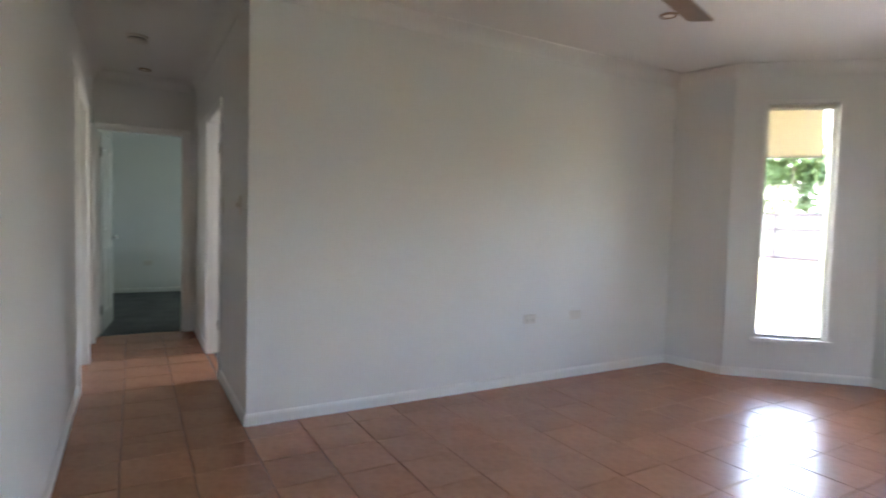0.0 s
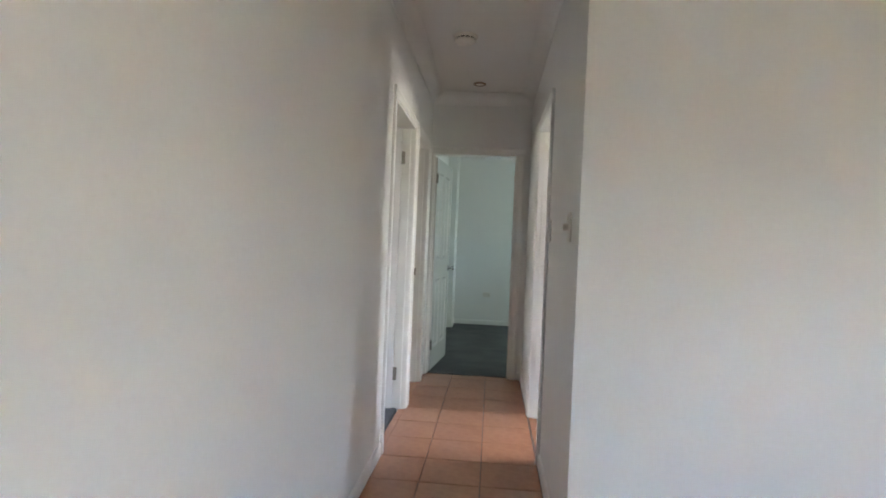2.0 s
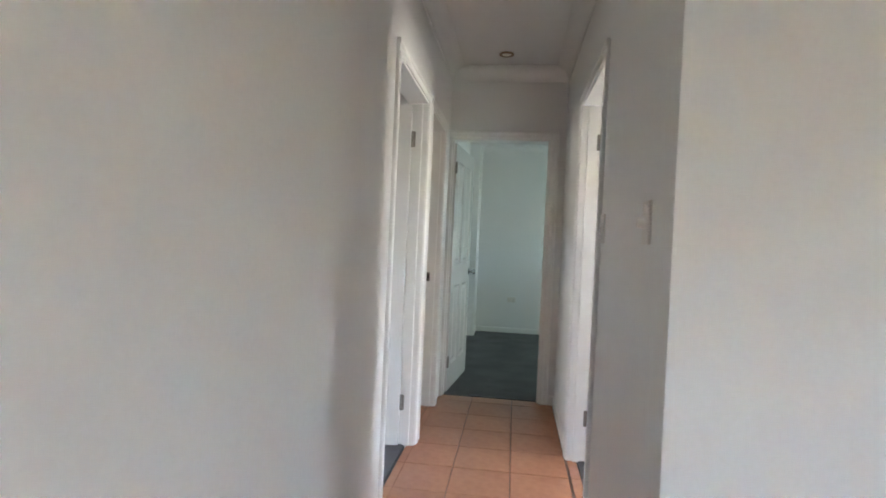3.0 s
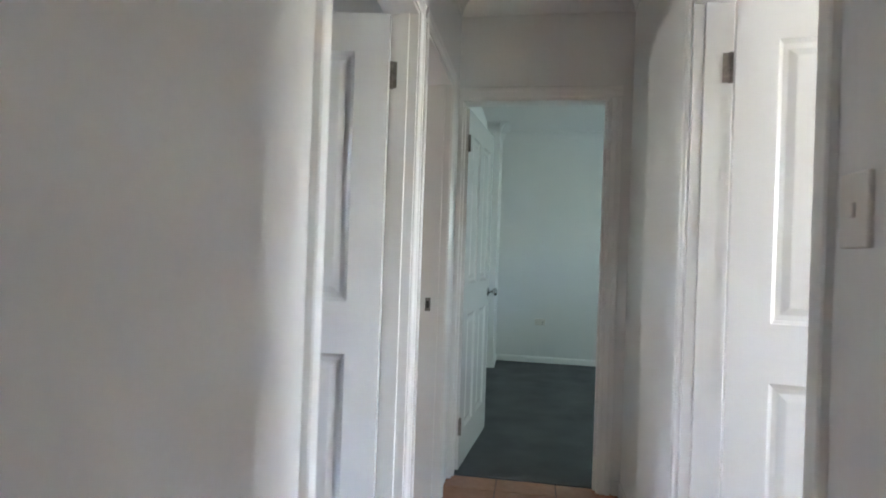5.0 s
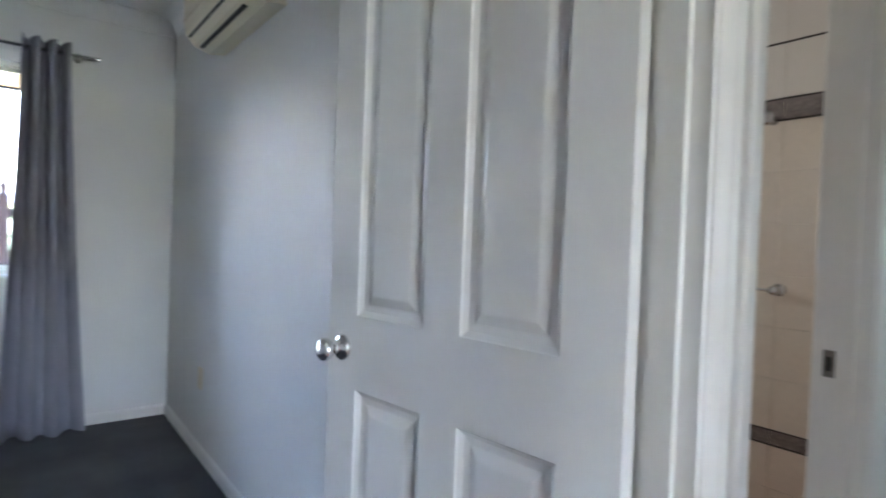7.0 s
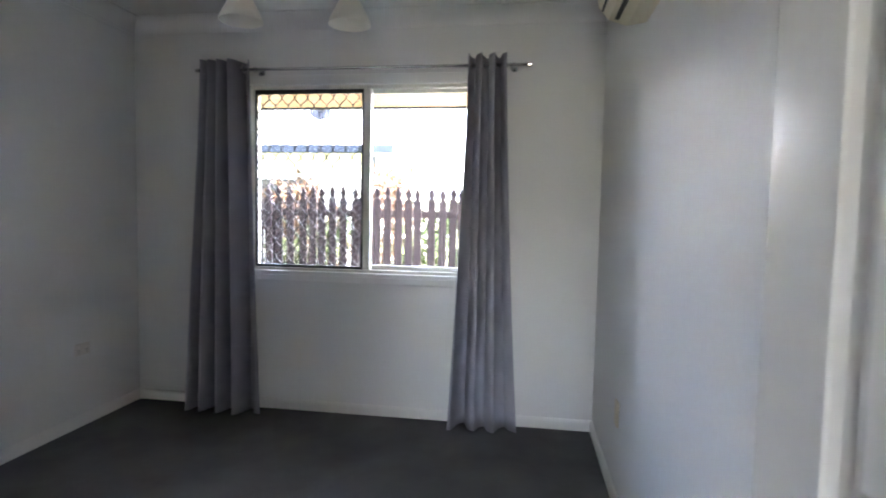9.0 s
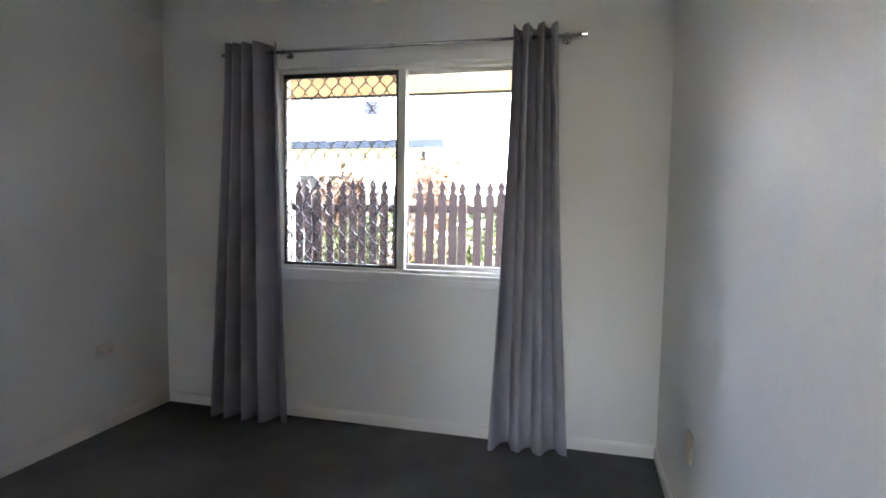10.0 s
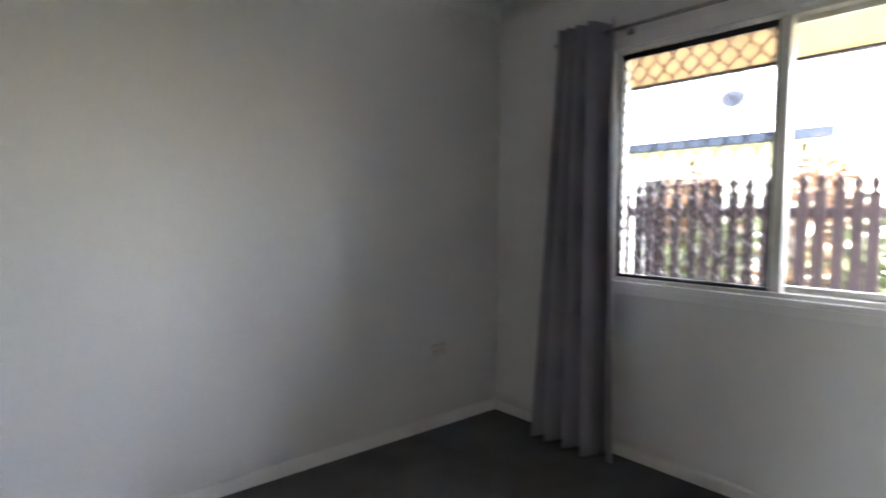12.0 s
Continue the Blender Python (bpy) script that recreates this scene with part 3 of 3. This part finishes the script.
for i in range(len(prof)):
    k = (i + 1) % len(prof)
    bm.faces.new((ends[0][i], ends[0][k], ends[1][k], ends[1][i]))
for e in ends:
    bm.faces.new(e)
part("casing", bm, OFFWHITE, ac)
# Two solid dark strips paint the shade of the air slot and the seam.
bm = soft_box(0.05, L - 0.12, -0.128, -0.112, -0.004, 0.006, 0.001, 1); part("outlet_slot_shade", bm, DARK, ac)
bm = bmesh.new(); box(bm, 0.03, L - 0.03, -0.176, -0.170, 0.036, 0.046); part("louvre_seam_shade", bm, DARK, ac, "thin dark strip painting the seam's shade")
bm = soft_box(0.02, L - 0.02, -0.199, -0.192, 0.11, 0.245, 0.002, 1); part("front_cover", bm, OFFWHITE, ac)

lamp = thing("ceiling_light", pose(-2.86, 0.37, H), "two-arm ceiling light with opal glass cone shades", "ceiling light")
bm = bmesh.new(); lathe(bm, [(0.0, 0), (0.055, 0), (0.05, -0.03), (0.02, -0.045), (0.02, -0.16), (0.0, -0.17)]); part("rose", bm, CHROME, lamp, smooth=True)
for (dx, dy), _ in (((-0.05, 0.20), 12), ((0.05, -0.33), 14)):
    arm = bmesh.new()
    box(arm, 0, math.hypot(dx, dy), -0.006, 0.006, -0.082, -0.07)
    a = part("arm", arm, CHROME, lamp); a.rotation_euler = (0, 0, math.atan2(dy, dx)); a.location = (0, 0, -0.045)
    bm = bmesh.new()
    lathe(bm, [(0.018, -0.07), (0.024, -0.10), (0.055, -0.15), (0.095, -0.225), (0.108, -0.262), (0.104, -0.262), (0.088, -0.22), (0.03, -0.13), (0.012, -0.12)])
    s = part("shade", bm, SHADE, lamp, "white opal glass cone", True); s.location = (dx, dy, -0.045)
    bm = bmesh.new(); lathe(bm, [(0.0, -0.11), (0.014, -0.12), (0.016, -0.15), (0.028, -0.19), (0.026, -0.215), (0.0, -0.235)], n=14)
    part("bulb", bm, SHADE, s, smooth=True)


def plate(name, m, w, h, label, category, kind="outlet", mat_=PLASTIC):
    """A wall plate in its own x-z plane; -y points into the room."""
    p = thing(name, m, label, category)
    part("cover_plate", soft_box(-w / 2, w / 2, -0.009, 0, -h / 2, h / 2, 0.003, 2), mat_, p)
    if kind == "outlet":
        for x in (-w / 4, w / 4):
            bm = soft_box(x - 0.006, x + 0.006, -0.013, -0.008, h / 2 - 0.026, h / 2 - 0.008, 0.001, 1); part("switch", bm, PLASTIC, p)
            # Pin slots are solid dark bars, their shade put into the colour.
            for dx, dz in ((-0.008, 0), (0.008, 0), (0, -0.014)):
                bm = bmesh.new(); box(bm, x + dx - 0.0015, x + dx + 0.0015, -0.0098, -0.0085, dz - 0.009, dz - 0.001); part("slot", bm, DARK, p)
    elif kind == "switch":
        bm = soft_box(-0.007, 0.007, -0.014, -0.008, -0.012, 0.012, 0.002, 1); part("switch", bm, PLASTIC, p)
    elif kind == "dial":
        bm = bmesh.new(); lathe(bm, [(0.0, -0.03), (0.014, -0.03), (0.017, -0.009), (0.0, -0.009)], "Y", (0, 0, 0.0)); part("dial", bm, PLASTIC, p)
        bm = soft_box(-0.007, 0.007, -0.014, -0.008, 0.028, 0.048, 0.002, 1); part("switch", bm, PLASTIC, p)
    return p


plate("power_outlet", pose(2.965, 0, 0.50), 0.115, 0.072, "white double power outlet on the living room wall", "outlet")
plate("phone_outlet", pose(3.43, 0, 0.505), 0.115, 0.072, "white blank wall plate beside a power outlet", "wall plate", "none")
plate("power_outlet", pose(-3.098, BY0, 0.472, 0, 0, 180), 0.115, 0.072, "white double power outlet low on the bedroom wall", "outlet")
plate("power_outlet", pose(0.515, 6.3, 0.46), 0.115, 0.072, "white double power outlet in the end bedroom", "outlet")
plate("light_switch", pose(HR, 0.237, 1.30, 0, 0, -90), 0.075, 0.118, "white wall switch plate with a round fan dial", "switch", "dial")
plate("light_switch", pose(HR, 0.985, 1.305, 0, 0, -90), 0.075, 0.116, "white light switch plate beside a doorway", "switch", "switch")
plate("phone_outlet", pose(-2.75, BY1, 0.43), 0.075, 0.115, "cream wall plate low on the bedroom wall", "wall plate", "none", OFFWHITE)

smoke = thing("smoke_alarm", pose(0.337, 1.58, H), "round white smoke alarm on the hall ceiling", "smoke alarm")
bm = bmesh.new(); lathe(bm, [(0.0, 0), (0.080, 0), (0.080, -0.010), (0.076, -0.014), (0.0, -0.014)]); part("base", bm, PLASTIC, smoke)
# The gap is a solid dark disc, with its shade in the colour.
bm = bmesh.new(); lathe(bm, [(0.0, -0.016), (0.062, -0.016), (0.062, -0.026), (0.0, -0.026)]); part("sensor_gap_fill", bm, DARK, smoke, "dark slotted ring")
bm = bmesh.new(); lathe(bm, [(0.0, -0.026), (0.070, -0.026), (0.072, -0.032), (0.064, -0.042), (0.030, -0.050), (0.0, -0.050)]); part("cover", bm, PLASTIC, smoke, smooth=True)
for i in range(12):
    bm = bmesh.new(); box(bm, 0.058, 0.070, -0.004, 0.004, -0.028, -0.013)
    part("vent_rib", bm, PLASTIC, smoke).rotation_euler = (0, 0, i * math.pi / 6)
dl = thing("downlight", pose(0.405, 2.64, H), "small recessed downlight with a bronze ring", "downlight")
bm = bmesh.new(); lathe(bm, [(0.036, 0), (0.054, 0), (0.052, -0.008), (0.040, -0.010), (0.034, -0.003)]); part("ring", bm, FANWOOD, dl, smooth=True)
bm = bmesh.new(); lathe(bm, [(0.0, -0.002), (0.036, -0.002), (0.034, -0.005), (0.0, -0.006)]); part("lens", bm, SHADE, dl)
copy_thing(dl, pose(3.26, -0.91, H))

fan = thing("ceiling_fan", pose(2.18, -1.63, H), "white ceiling fan with timber blades, at rest", "ceiling fan")
bm = bmesh.new(); lathe(bm, [(0.0, 0), (0.07, 0), (0.06, -0.05), (0.014, -0.06), (0.014, -0.18), (0.08, -0.19), (0.1, -0.23), (0.1, -0.29), (0.06, -0.32), (0.0, -0.325)]); part("motor", bm, PLASTIC, fan, smooth=True)
for i in range(3):
    bm = bmesh.new()
    pts = [(0.16, -0.045), (0.30, -0.062), (0.72, -0.068), (0.745, -0.055), (0.745, 0.055), (0.72, 0.068), (0.30, 0.062), (0.16, 0.045)]
    lo = [bm.verts.new((x, y, -0.262 + y * 0.2)) for x, y in pts]; hi = [bm.verts.new((x, y, -0.255 + y * 0.2)) for x, y in pts]
    bm.faces.new(lo); bm.faces.new(hi)
    for k in range(8):
        bm.faces.new((lo[k], lo[(k + 1) % 8], hi[(k + 1) % 8], hi[k]))
    b = part("blade", bm, FANWOOD, fan, "brown timber blade"); b.rotation_euler = (0, 0, radians(17 + 120 * i))
    bm = bmesh.new(); box(bm, 0.08, 0.2, -0.012, 0.012, -0.256, -0.25)
    part("blade_arm", bm, CHROME, fan).rotation_euler = (0, 0, radians(17 + 120 * i))

# ---- bathroom glimpse ----
tap = thing("shower_tap", pose(-0.61, 3.742, 1.06), "small chrome tap on the tiled bathroom wall", "tap")
bm = bmesh.new(); lathe(bm, [(0.0, 0), (0.028, 0), (0.026, -0.012), (0.012, -0.016), (0.012, -0.04), (0.02, -0.045), (0.018, -0.07), (0.0, -0.074)], "Y"); part("spindle", bm, CHROME, tap, smooth=True)
bm = soft_box(-0.07, 0.0, -0.062, -0.050, -0.006, 0.006); part("lever", bm, CHROME, tap)
rose = thing("shower_rose", pose(-0.66, 3.742, 1.80), "small chrome shower rose below the tile border", "shower rose")
bm = bmesh.new(); lathe(bm, [(0.0, 0.0), (0.02, 0.0), (0.012, -0.02), (0.012, -0.06), (0.03, -0.075), (0.03, -0.085), (0.0, -0.086)], "Y"); part("rose_head", bm, CHROME, rose, smooth=True)

# ---- outside ----
FX0 = -5.15
bm = bmesh.new(); box(bm, -400, 400, -400, 400, -0.6, -0.30)
setting("ground", bm, GRASS, "sunlit mown lawn around the houses", category="ground")
bm = bmesh.new(); box(bm, 5.7, 9.5, -6, 3.5, -0.31, -0.10)
setting("pavement", bm, CONCRETE, "pale concrete patio outside the bay window", category="patio")
# Unseen strip, added to bounce light onto the soffit and into the bedroom.
bm = bmesh.new(); box(bm, FX0, BX - 0.13, -7, 5, -0.31, -0.20)
setting("path", bm, CONCRETE, "unseen pale concrete strip along the house, added to bounce daylight", category="path")
bm = bmesh.new(); box(bm, BX - 1.05, BX - 0.132, -4, 5, 2.205, 2.22)
setting("soffit", bm, SOFFIT, "peach painted eave soffit above the window", category="soffit")
bm = bmesh.new(); box(bm, BX - 1.10, BX - 1.05, -4, 5, 2.19, 2.36)
setting("fascia", bm, GUTTER, "grey-blue eave gutter", category="gutter")
# Never in view; the long east overhang is added to shade the bay.
bm = bmesh.new(); box(bm, BX - 1.1, 7.2, -7.3, 6.6, H + 0.13, H + 0.25)
setting("roof", bm, ROOFM, "unseen flat pale roof slab, its east overhang added to shade the bay", category="roof")

FX, FP, FTOP = -5.25, 0.106, 1.575
fence = thing("picket_fence", pose(FX, 0, -0.3), "weathered purplish-brown timber picket fence along the boundary", "fence")
for z in (0.45, 1.62):
    bm = soft_box(-0.055, -0.012, -7.0, 4.5, z - 0.035, z + 0.035, 0.004, 1); part("rail", bm, FENCE, fence)
for y in (-5.8, -3.4, -1.0, 1.4, 3.8):
    bm = soft_box(-0.14, -0.056, y - 0.05, y + 0.05, 0, 1.7, 0.004, 1); part("post", bm, FENCE, fence)
bm = bmesh.new()
w, top = 0.037, FTOP + 0.3
out = [(-w, 0.05), (w, 0.05), (w, top - 0.13), (w * 0.55, top - 0.115), (w * 0.5, top - 0.10), (w * 0.85, top - 0.06), (0, top), (-w * 0.85, top - 0.06), (-w * 0.5, top - 0.10), (-w * 0.55, top - 0.115), (-w, top - 0.13)]
lo = [bm.verts.new((-0.011, y, z)) for y, z in out]; hi = [bm.verts.new((0.011, y, z)) for y, z in out]
bm.faces.new(lo); bm.faces.new(hi)
for k in range(len(out)):
    bm.faces.new((lo[k], lo[(k + 1) % len(out)], hi[(k + 1) % len(out)], hi[k]))
PICKET = mesh("picket", bm, FENCE)
rnd = random.Random(4)
for i in range(104):
    p = new("picket", PICKET); p.parent = fence
    p.location = (0, -6.6 + i * FP + rnd.uniform(-0.012, 0.012), rnd.uniform(-0.012, 0.012))
    p.rotation_euler = (rnd.uniform(-0.012, 0.012), 0, rnd.uniform(-0.05, 0.05))

nb = thing("neighbour_house", pose(-10.6, 0, -0.14), "cream rendered neighbouring house with a pale metal roof", "house")
bm = bmesh.new(); box(bm, -7.5, -0.6, -16, -1.7, -0.16, 2.7); part("wall", bm, HOUSE, nb)
bm = bmesh.new()
vs = [bm.verts.new(v) for v in ((0, -16.5, 2.72), (0, -1.05, 2.72), (-8.1, -1.05, 2.72), (-8.1, -16.5, 2.72), (-4, -5.0, 4.4), (-4, -12.5, 4.4))]
for f in ((0, 1, 4, 5), (1, 2, 4), (2, 3, 5, 4), (3, 0, 5), (3, 2, 1, 0)):
    bm.faces.new([vs[i] for i in f])
roof = part("roof", bm, ROOFM, nb, "pale metal roof")
bm = soft_box(-0.02, 0.11, -16.5, -1.03, 2.62, 2.78, 0.01, 1); part("gutter", bm, GUTTER, nb, "blue-grey gutter")
bm = bmesh.new(); lathe(bm, [(0.05, 0), (0.05, 2.62)], at=(-0.55, -1.6, 0), n=10); part("downpipe", bm, GUTTER, nb)
for y in (-3.6, -6.4, -9.4):
    wd = bmesh.new(); box(wd, -0.62, -0.58, y - 0.8, y + 0.8, 1.0, 2.2)
    wo = part("window", wd, ALU, nb); bm = bmesh.new(); box(bm, -0.578, -0.57, y - 0.74, y + 0.74, 1.06, 2.14); part("pane", bm, DARK, wo)
bm = bmesh.new(); lathe(bm, [(0.02, 3.15), (0.02, 3.8)], at=(-1.5, -3.1, 0), n=8); part("mast", bm, GUTTER, nb)
bm = bmesh.new(); lathe(bm, [(0.0, 0.0), (0.15, 0.02), (0.30, 0.08), (0.31, 0.075), (0.15, 0.005), (0.0, -0.012)], "X", n=20)
dish = part("satellite_dish", bm, GUTTER, nb, "blue-grey roof dish", True); dish.location = (-1.5, -3.1, 3.74); dish.rotation_euler = (0.35, 0.95, 0.3); dish.scale = (1, 0.8, 0.75)
far = thing("distant_house", pose(-34, -6, -0.3), "distant house with a dark grey roof", "house")
bm = bmesh.new(); box(bm, -6, 0, -3, 16, 0, 2.5); part("wall", bm, HOUSE, far)
bm = bmesh.new()
vs = [bm.verts.new(v) for v in ((0.5, -3.6, 2.5), (0.5, 16.6, 2.5), (-6.5, 16.6, 2.5), (-6.5, -3.6, 2.5), (-3, 0.5, 3.3), (-3, 12.5, 3.3))]
for f in ((0, 1, 5, 4), (1, 2, 5), (2, 3, 4, 5), (3, 0, 4), (3, 2, 1, 0)):
    bm.faces.new([vs[i] for i in f])
part("roof", bm, GUTTER, far)


def foliage(bm, centre, radius, count, size, rnd):
    """Many small leaves, scattered in uneven clumps."""
    clumps = [Vector((rnd.gauss(0, 0.45), rnd.gauss(0, 0.45), rnd.gauss(0, 0.45))) for _ in range(14)]
    for _ in range(count):
        c = rnd.choice(clumps) + Vector((rnd.gauss(0, 0.2), rnd.gauss(0, 0.2), rnd.gauss(0, 0.2)))
        p = Vector(centre) + Vector((c.x * radius[0], c.y * radius[1], c.z * radius[2]))
        q = Euler((rnd.uniform(0, 6.3), rnd.uniform(0, 6.3), rnd.uniform(0, 6.3))).to_matrix()
        s = size * rnd.uniform(0.6, 1.3)
        bm.faces.new([bm.verts.new(p + q @ Vector(v) * s) for v in ((-1, 0, 0), (0, -0.42, 0.12), (1, 0, 0), (0, 0.42, 0.12))])


def shrub(name, x, y, h, rad, count, leaf, size, seed, label, cat="shrub"):
    rnd = random.Random(seed)
    s = thing(name, pose(x, y, -0.3), label, cat)
    bm = bmesh.new()
    for i in range(6):
        a = rnd.uniform(0, 6.28)
        top = Vector((math.cos(a) * rad * 0.6, math.sin(a) * rad * 0.6, h * rnd.uniform(0.6, 0.95)))
        prev = None
        for k in range(6):
            c = top * (k / 5) + Vector((0, 0, 0)); r = (0.05 if cat == "tree" else 0.018) * (1.1 - k / 5)
            ring = [bm.verts.new(c + Vector((r * math.cos(t * 1.257), r * math.sin(t * 1.257), 0))) for t in range(5)]
            if prev:
                for t in range(5):
                    bm.faces.new((prev[t], prev[(t + 1) % 5], ring[(t + 1) % 5], ring[t]))
            prev = ring
    part("trunk" if cat == "tree" else "stems", bm, BARK, s)
    bm = bmesh.new(); foliage(bm, (0, 0, h * 0.72), (rad, rad, h * 0.33), count, size, rnd)
    tagged(part("crown", bm, leaf, s), kind="stuff")
    return s


for i, (x, y, h, r, lf) in enumerate([(-6.3, -0.15, 2.12, 0.4, RUSTLEAF), (-6.4, -1.35, 1.95, 0.25, RUSTLEAF), (-6.5, -0.95, 1.95, 0.25, RUSTLEAF), (-6.1, 0.35, 1.75, 0.6, LEAF), (-6.2, 1.2, 1.75, 0.6, LEAF), (-6.0, -1.0, 1.5, 0.5, LEAF), (-6.0, -2.6, 1.75, 0.5, LEAF), (-6.1, 2.2, 1.7, 0.6, LEAF)]):
    shrub("shrub", x, y, h, r, 900, lf, 0.055, 20 + i, "sparse russet shrub behind the fence" if lf is RUSTLEAF else "leafy green shrub behind the picket fence")
shrub("tree", 34.5, 14.6, 7.2, 2.6, 5000, LEAF, 0.22, 51, "leafy green garden tree behind the board fence", "tree")
shrub("tree", 35.0, 9.8, 6.6, 2.4, 4500, LEAF, 0.22, 52, "leafy green garden tree behind the board fence", "tree")
gf = thing("paling_fence", pose(30, 12, -0.3), "tall pale timber board fence beyond the lawn", "fence")
for z, h in ((0.08, 0.08), (1.58, 0.05), (2.33, 0.05)):
    part("rail", soft_box(-0.075, -0.013, -9, 9, z - h, z + h, 0.004, 1), FENCE, gf, "darker weathered rail")
for i in range(8):
    part("post", soft_box(-0.17, -0.076, -8.4 + i * 2.4 - 0.06, -8.4 + i * 2.4 + 0.06, 0, 2.4, 0.005, 1), FENCE, gf)
PALING = mesh("paling", soft_box(-0.012, 0.012, -0.078, 0.078, 0.04, 2.34, 0.002, 1), PALE)
for i in range(110):
    p = new("paling", PALING); p.parent = gf; p.location = (0, -8.9 + i * 0.162, 0)
back = thing("back_house", pose(46, 20, -0.3), "distant pale house with a blue-grey roof behind trees", "house")
bm = bmesh.new(); box(bm, 0, 8, -10, 8, 0, 2.9); part("wall", bm, HOUSE, back)
bm = bmesh.new()
vs = [bm.verts.new(v) for v in ((-0.5, -10.6, 2.9), (-0.5, 8.6, 2.9), (8.5, 8.6, 2.9), (8.5, -10.6, 2.9), (4, -6.0, 4.9), (4, 4.0, 4.9))]
for f in ((0, 1, 5, 4), (1, 2, 5), (2, 3, 4, 5), (3, 0, 4), (3, 2, 1, 0)):
    bm.faces.new([vs[i] for i in f])
part("roof", bm, ROOFM, back, "pale blue-grey metal roof")
part("gutter", soft_box(-0.62, -0.5, -10.6, 8.6, 2.78, 2.94, 0.01, 1), GUTTER, back)

# ---- tiles, pieces of the floors and the bathroom wall ----
TP, TX, TY = 0.310, 0.247, 0.72
G = 0.0035


def tile_mesh(w, d, h=0.006, r=0.003):
    bm = bmesh.new()
    lo = [bm.verts.new((x, y, -h)) for x, y in ((0, 0), (w, 0), (w, d), (0, d))]
    mi = [bm.verts.new((x, y, -r)) for x, y in ((0, 0), (w, 0), (w, d), (0, d))]
    hi = [bm.verts.new((x, y, 0)) for x, y in ((r, r), (w - r, r), (w - r, d - r), (r, d - r))]
    for a, b in ((lo, mi), (mi, hi)):
        for k in range(4):
            bm.faces.new((a[k], a[(k + 1) % 4], b[(k + 1) % 4], b[k]))
    bm.faces.new(hi)
    return bm


cache = {}
rnd = random.Random(9)
stuff_v, stuff_f = [], []


def lay(x0, x1, y0, y1, parent, single):
    i0, i1 = math.floor((x0 - TX) / TP), math.ceil((x1 - TX) / TP)
    j0, j1 = math.floor((y0 - TY) / TP), math.ceil((y1 - TY) / TP)
    for i in range(i0, i1):
        for j in range(j0, j1):
            ax, bx = max(x0, TX + i * TP + G / 2), min(x1, TX + (i + 1) * TP - G / 2)
            ay, by = max(y0, TY + j * TP + G / 2), min(y1, TY + (j + 1) * TP - G / 2)
            if bx - ax < 0.02 or by - ay < 0.02:
                continue
            if single:
                key = (round(bx - ax, 3), round(by - ay, 3))
                if key not in cache:
                    cache[key] = mesh("tile", tile_mesh(bx - ax, by - ay), TILE)
                t = new("tile", cache[key]); t.parent = parent
                t.location = (ax, ay, rnd.uniform(-0.0006, 0.0006))
                t.rotation_euler = (rnd.uniform(-0.0012, 0.0012), rnd.uniform(-0.0012, 0.0012), 0)
            else:
                k = len(stuff_v)
                stuff_v.extend([(ax, ay, 0), (bx, ay, 0), (bx, by, 0), (ax, by, 0), (ax, ay, -0.005), (bx, ay, -0.005), (bx, by, -0.005), (ax, by, -0.005)])
                stuff_f.extend([(k, k + 1, k + 2, k + 3), (k, k + 4, k + 5, k + 1), (k + 1, k + 5, k + 6, k + 2), (k + 2, k + 6, k + 7, k + 3), (k + 3, k + 7, k + 4, k)])


lay(HL, HR, 0.0, HE + 0.05, FLOOR, True)
lay(HL, 5.48, -3.72, 0.0, FLOOR, True)
lay(HL, 5.48, -7.0, -3.72, FLOOR, False)
lay(HR, 0.93, D2[0], D2[1], FLOOR, False)
lay(-0.07, HL, D1[0], D1[1], FLOOR, False)
me = bpy.data.meshes.new("tiles"); me.from_pydata(stuff_v, [], stuff_f); me.materials.append(TILE)
rest = new("tiles", me); rest.parent = FLOOR; tagged(rest, kind="stuff")
lay(-1.4, HL, 2.04, 3.74, BATHFLOOR, True)

bw = thing("bath_wall_tiling", pose(-1.4, 3.75, 0), "white and cream ceramic wall tiles with grey border bands", "wall tiling", "", "structure")
bm = bmesh.new(); box(bm, 0, 1.18, -0.004, -0.001, 0, H); part("grout_bed", bm, CTILE, bw)
zz = 0.0
while zz < H - 0.05:
    if abs(zz - 0.384) < 0.02:
        h, mt, ws = 0.062, BAND, 0.2
    elif abs(zz - 1.80) < 0.03:
        h, mt, ws = 0.09, BAND, 0.2
    elif zz < 1.75:
        h, mt, ws = (0.384 / 2 if zz < 0.38 else (1.80 - 0.446) / 6), CTILE, 0.2
    else:
        h, mt, ws = 0.245, WTILE, 0.2
    h = min(h, H - zz)
    key = (round(h, 4), mt.name)
    if key not in cache:
        bm = soft_box(0.001, ws - 0.001, -0.009, -0.003, 0.001, h - 0.001, 0.0012, 1)
        cache[key] = mesh("tile", bm, mt)
    for i in range(5):
        t = new("tile", cache[key]); t.parent = bw; t.location = (0.18 + i * 0.2, 0, zz)
    zz += h
for z, h in ((2.131, 0.009), (1.794, 0.008), (1.888, 0.008), (0.378, 0.006), (0.444, 0.006)):
    part("border_strip", soft_box(0.18, 1.18, -0.011, -0.004, z, z + h, 0.001, 1), DARK, bw, "thin dark ceramic strip")
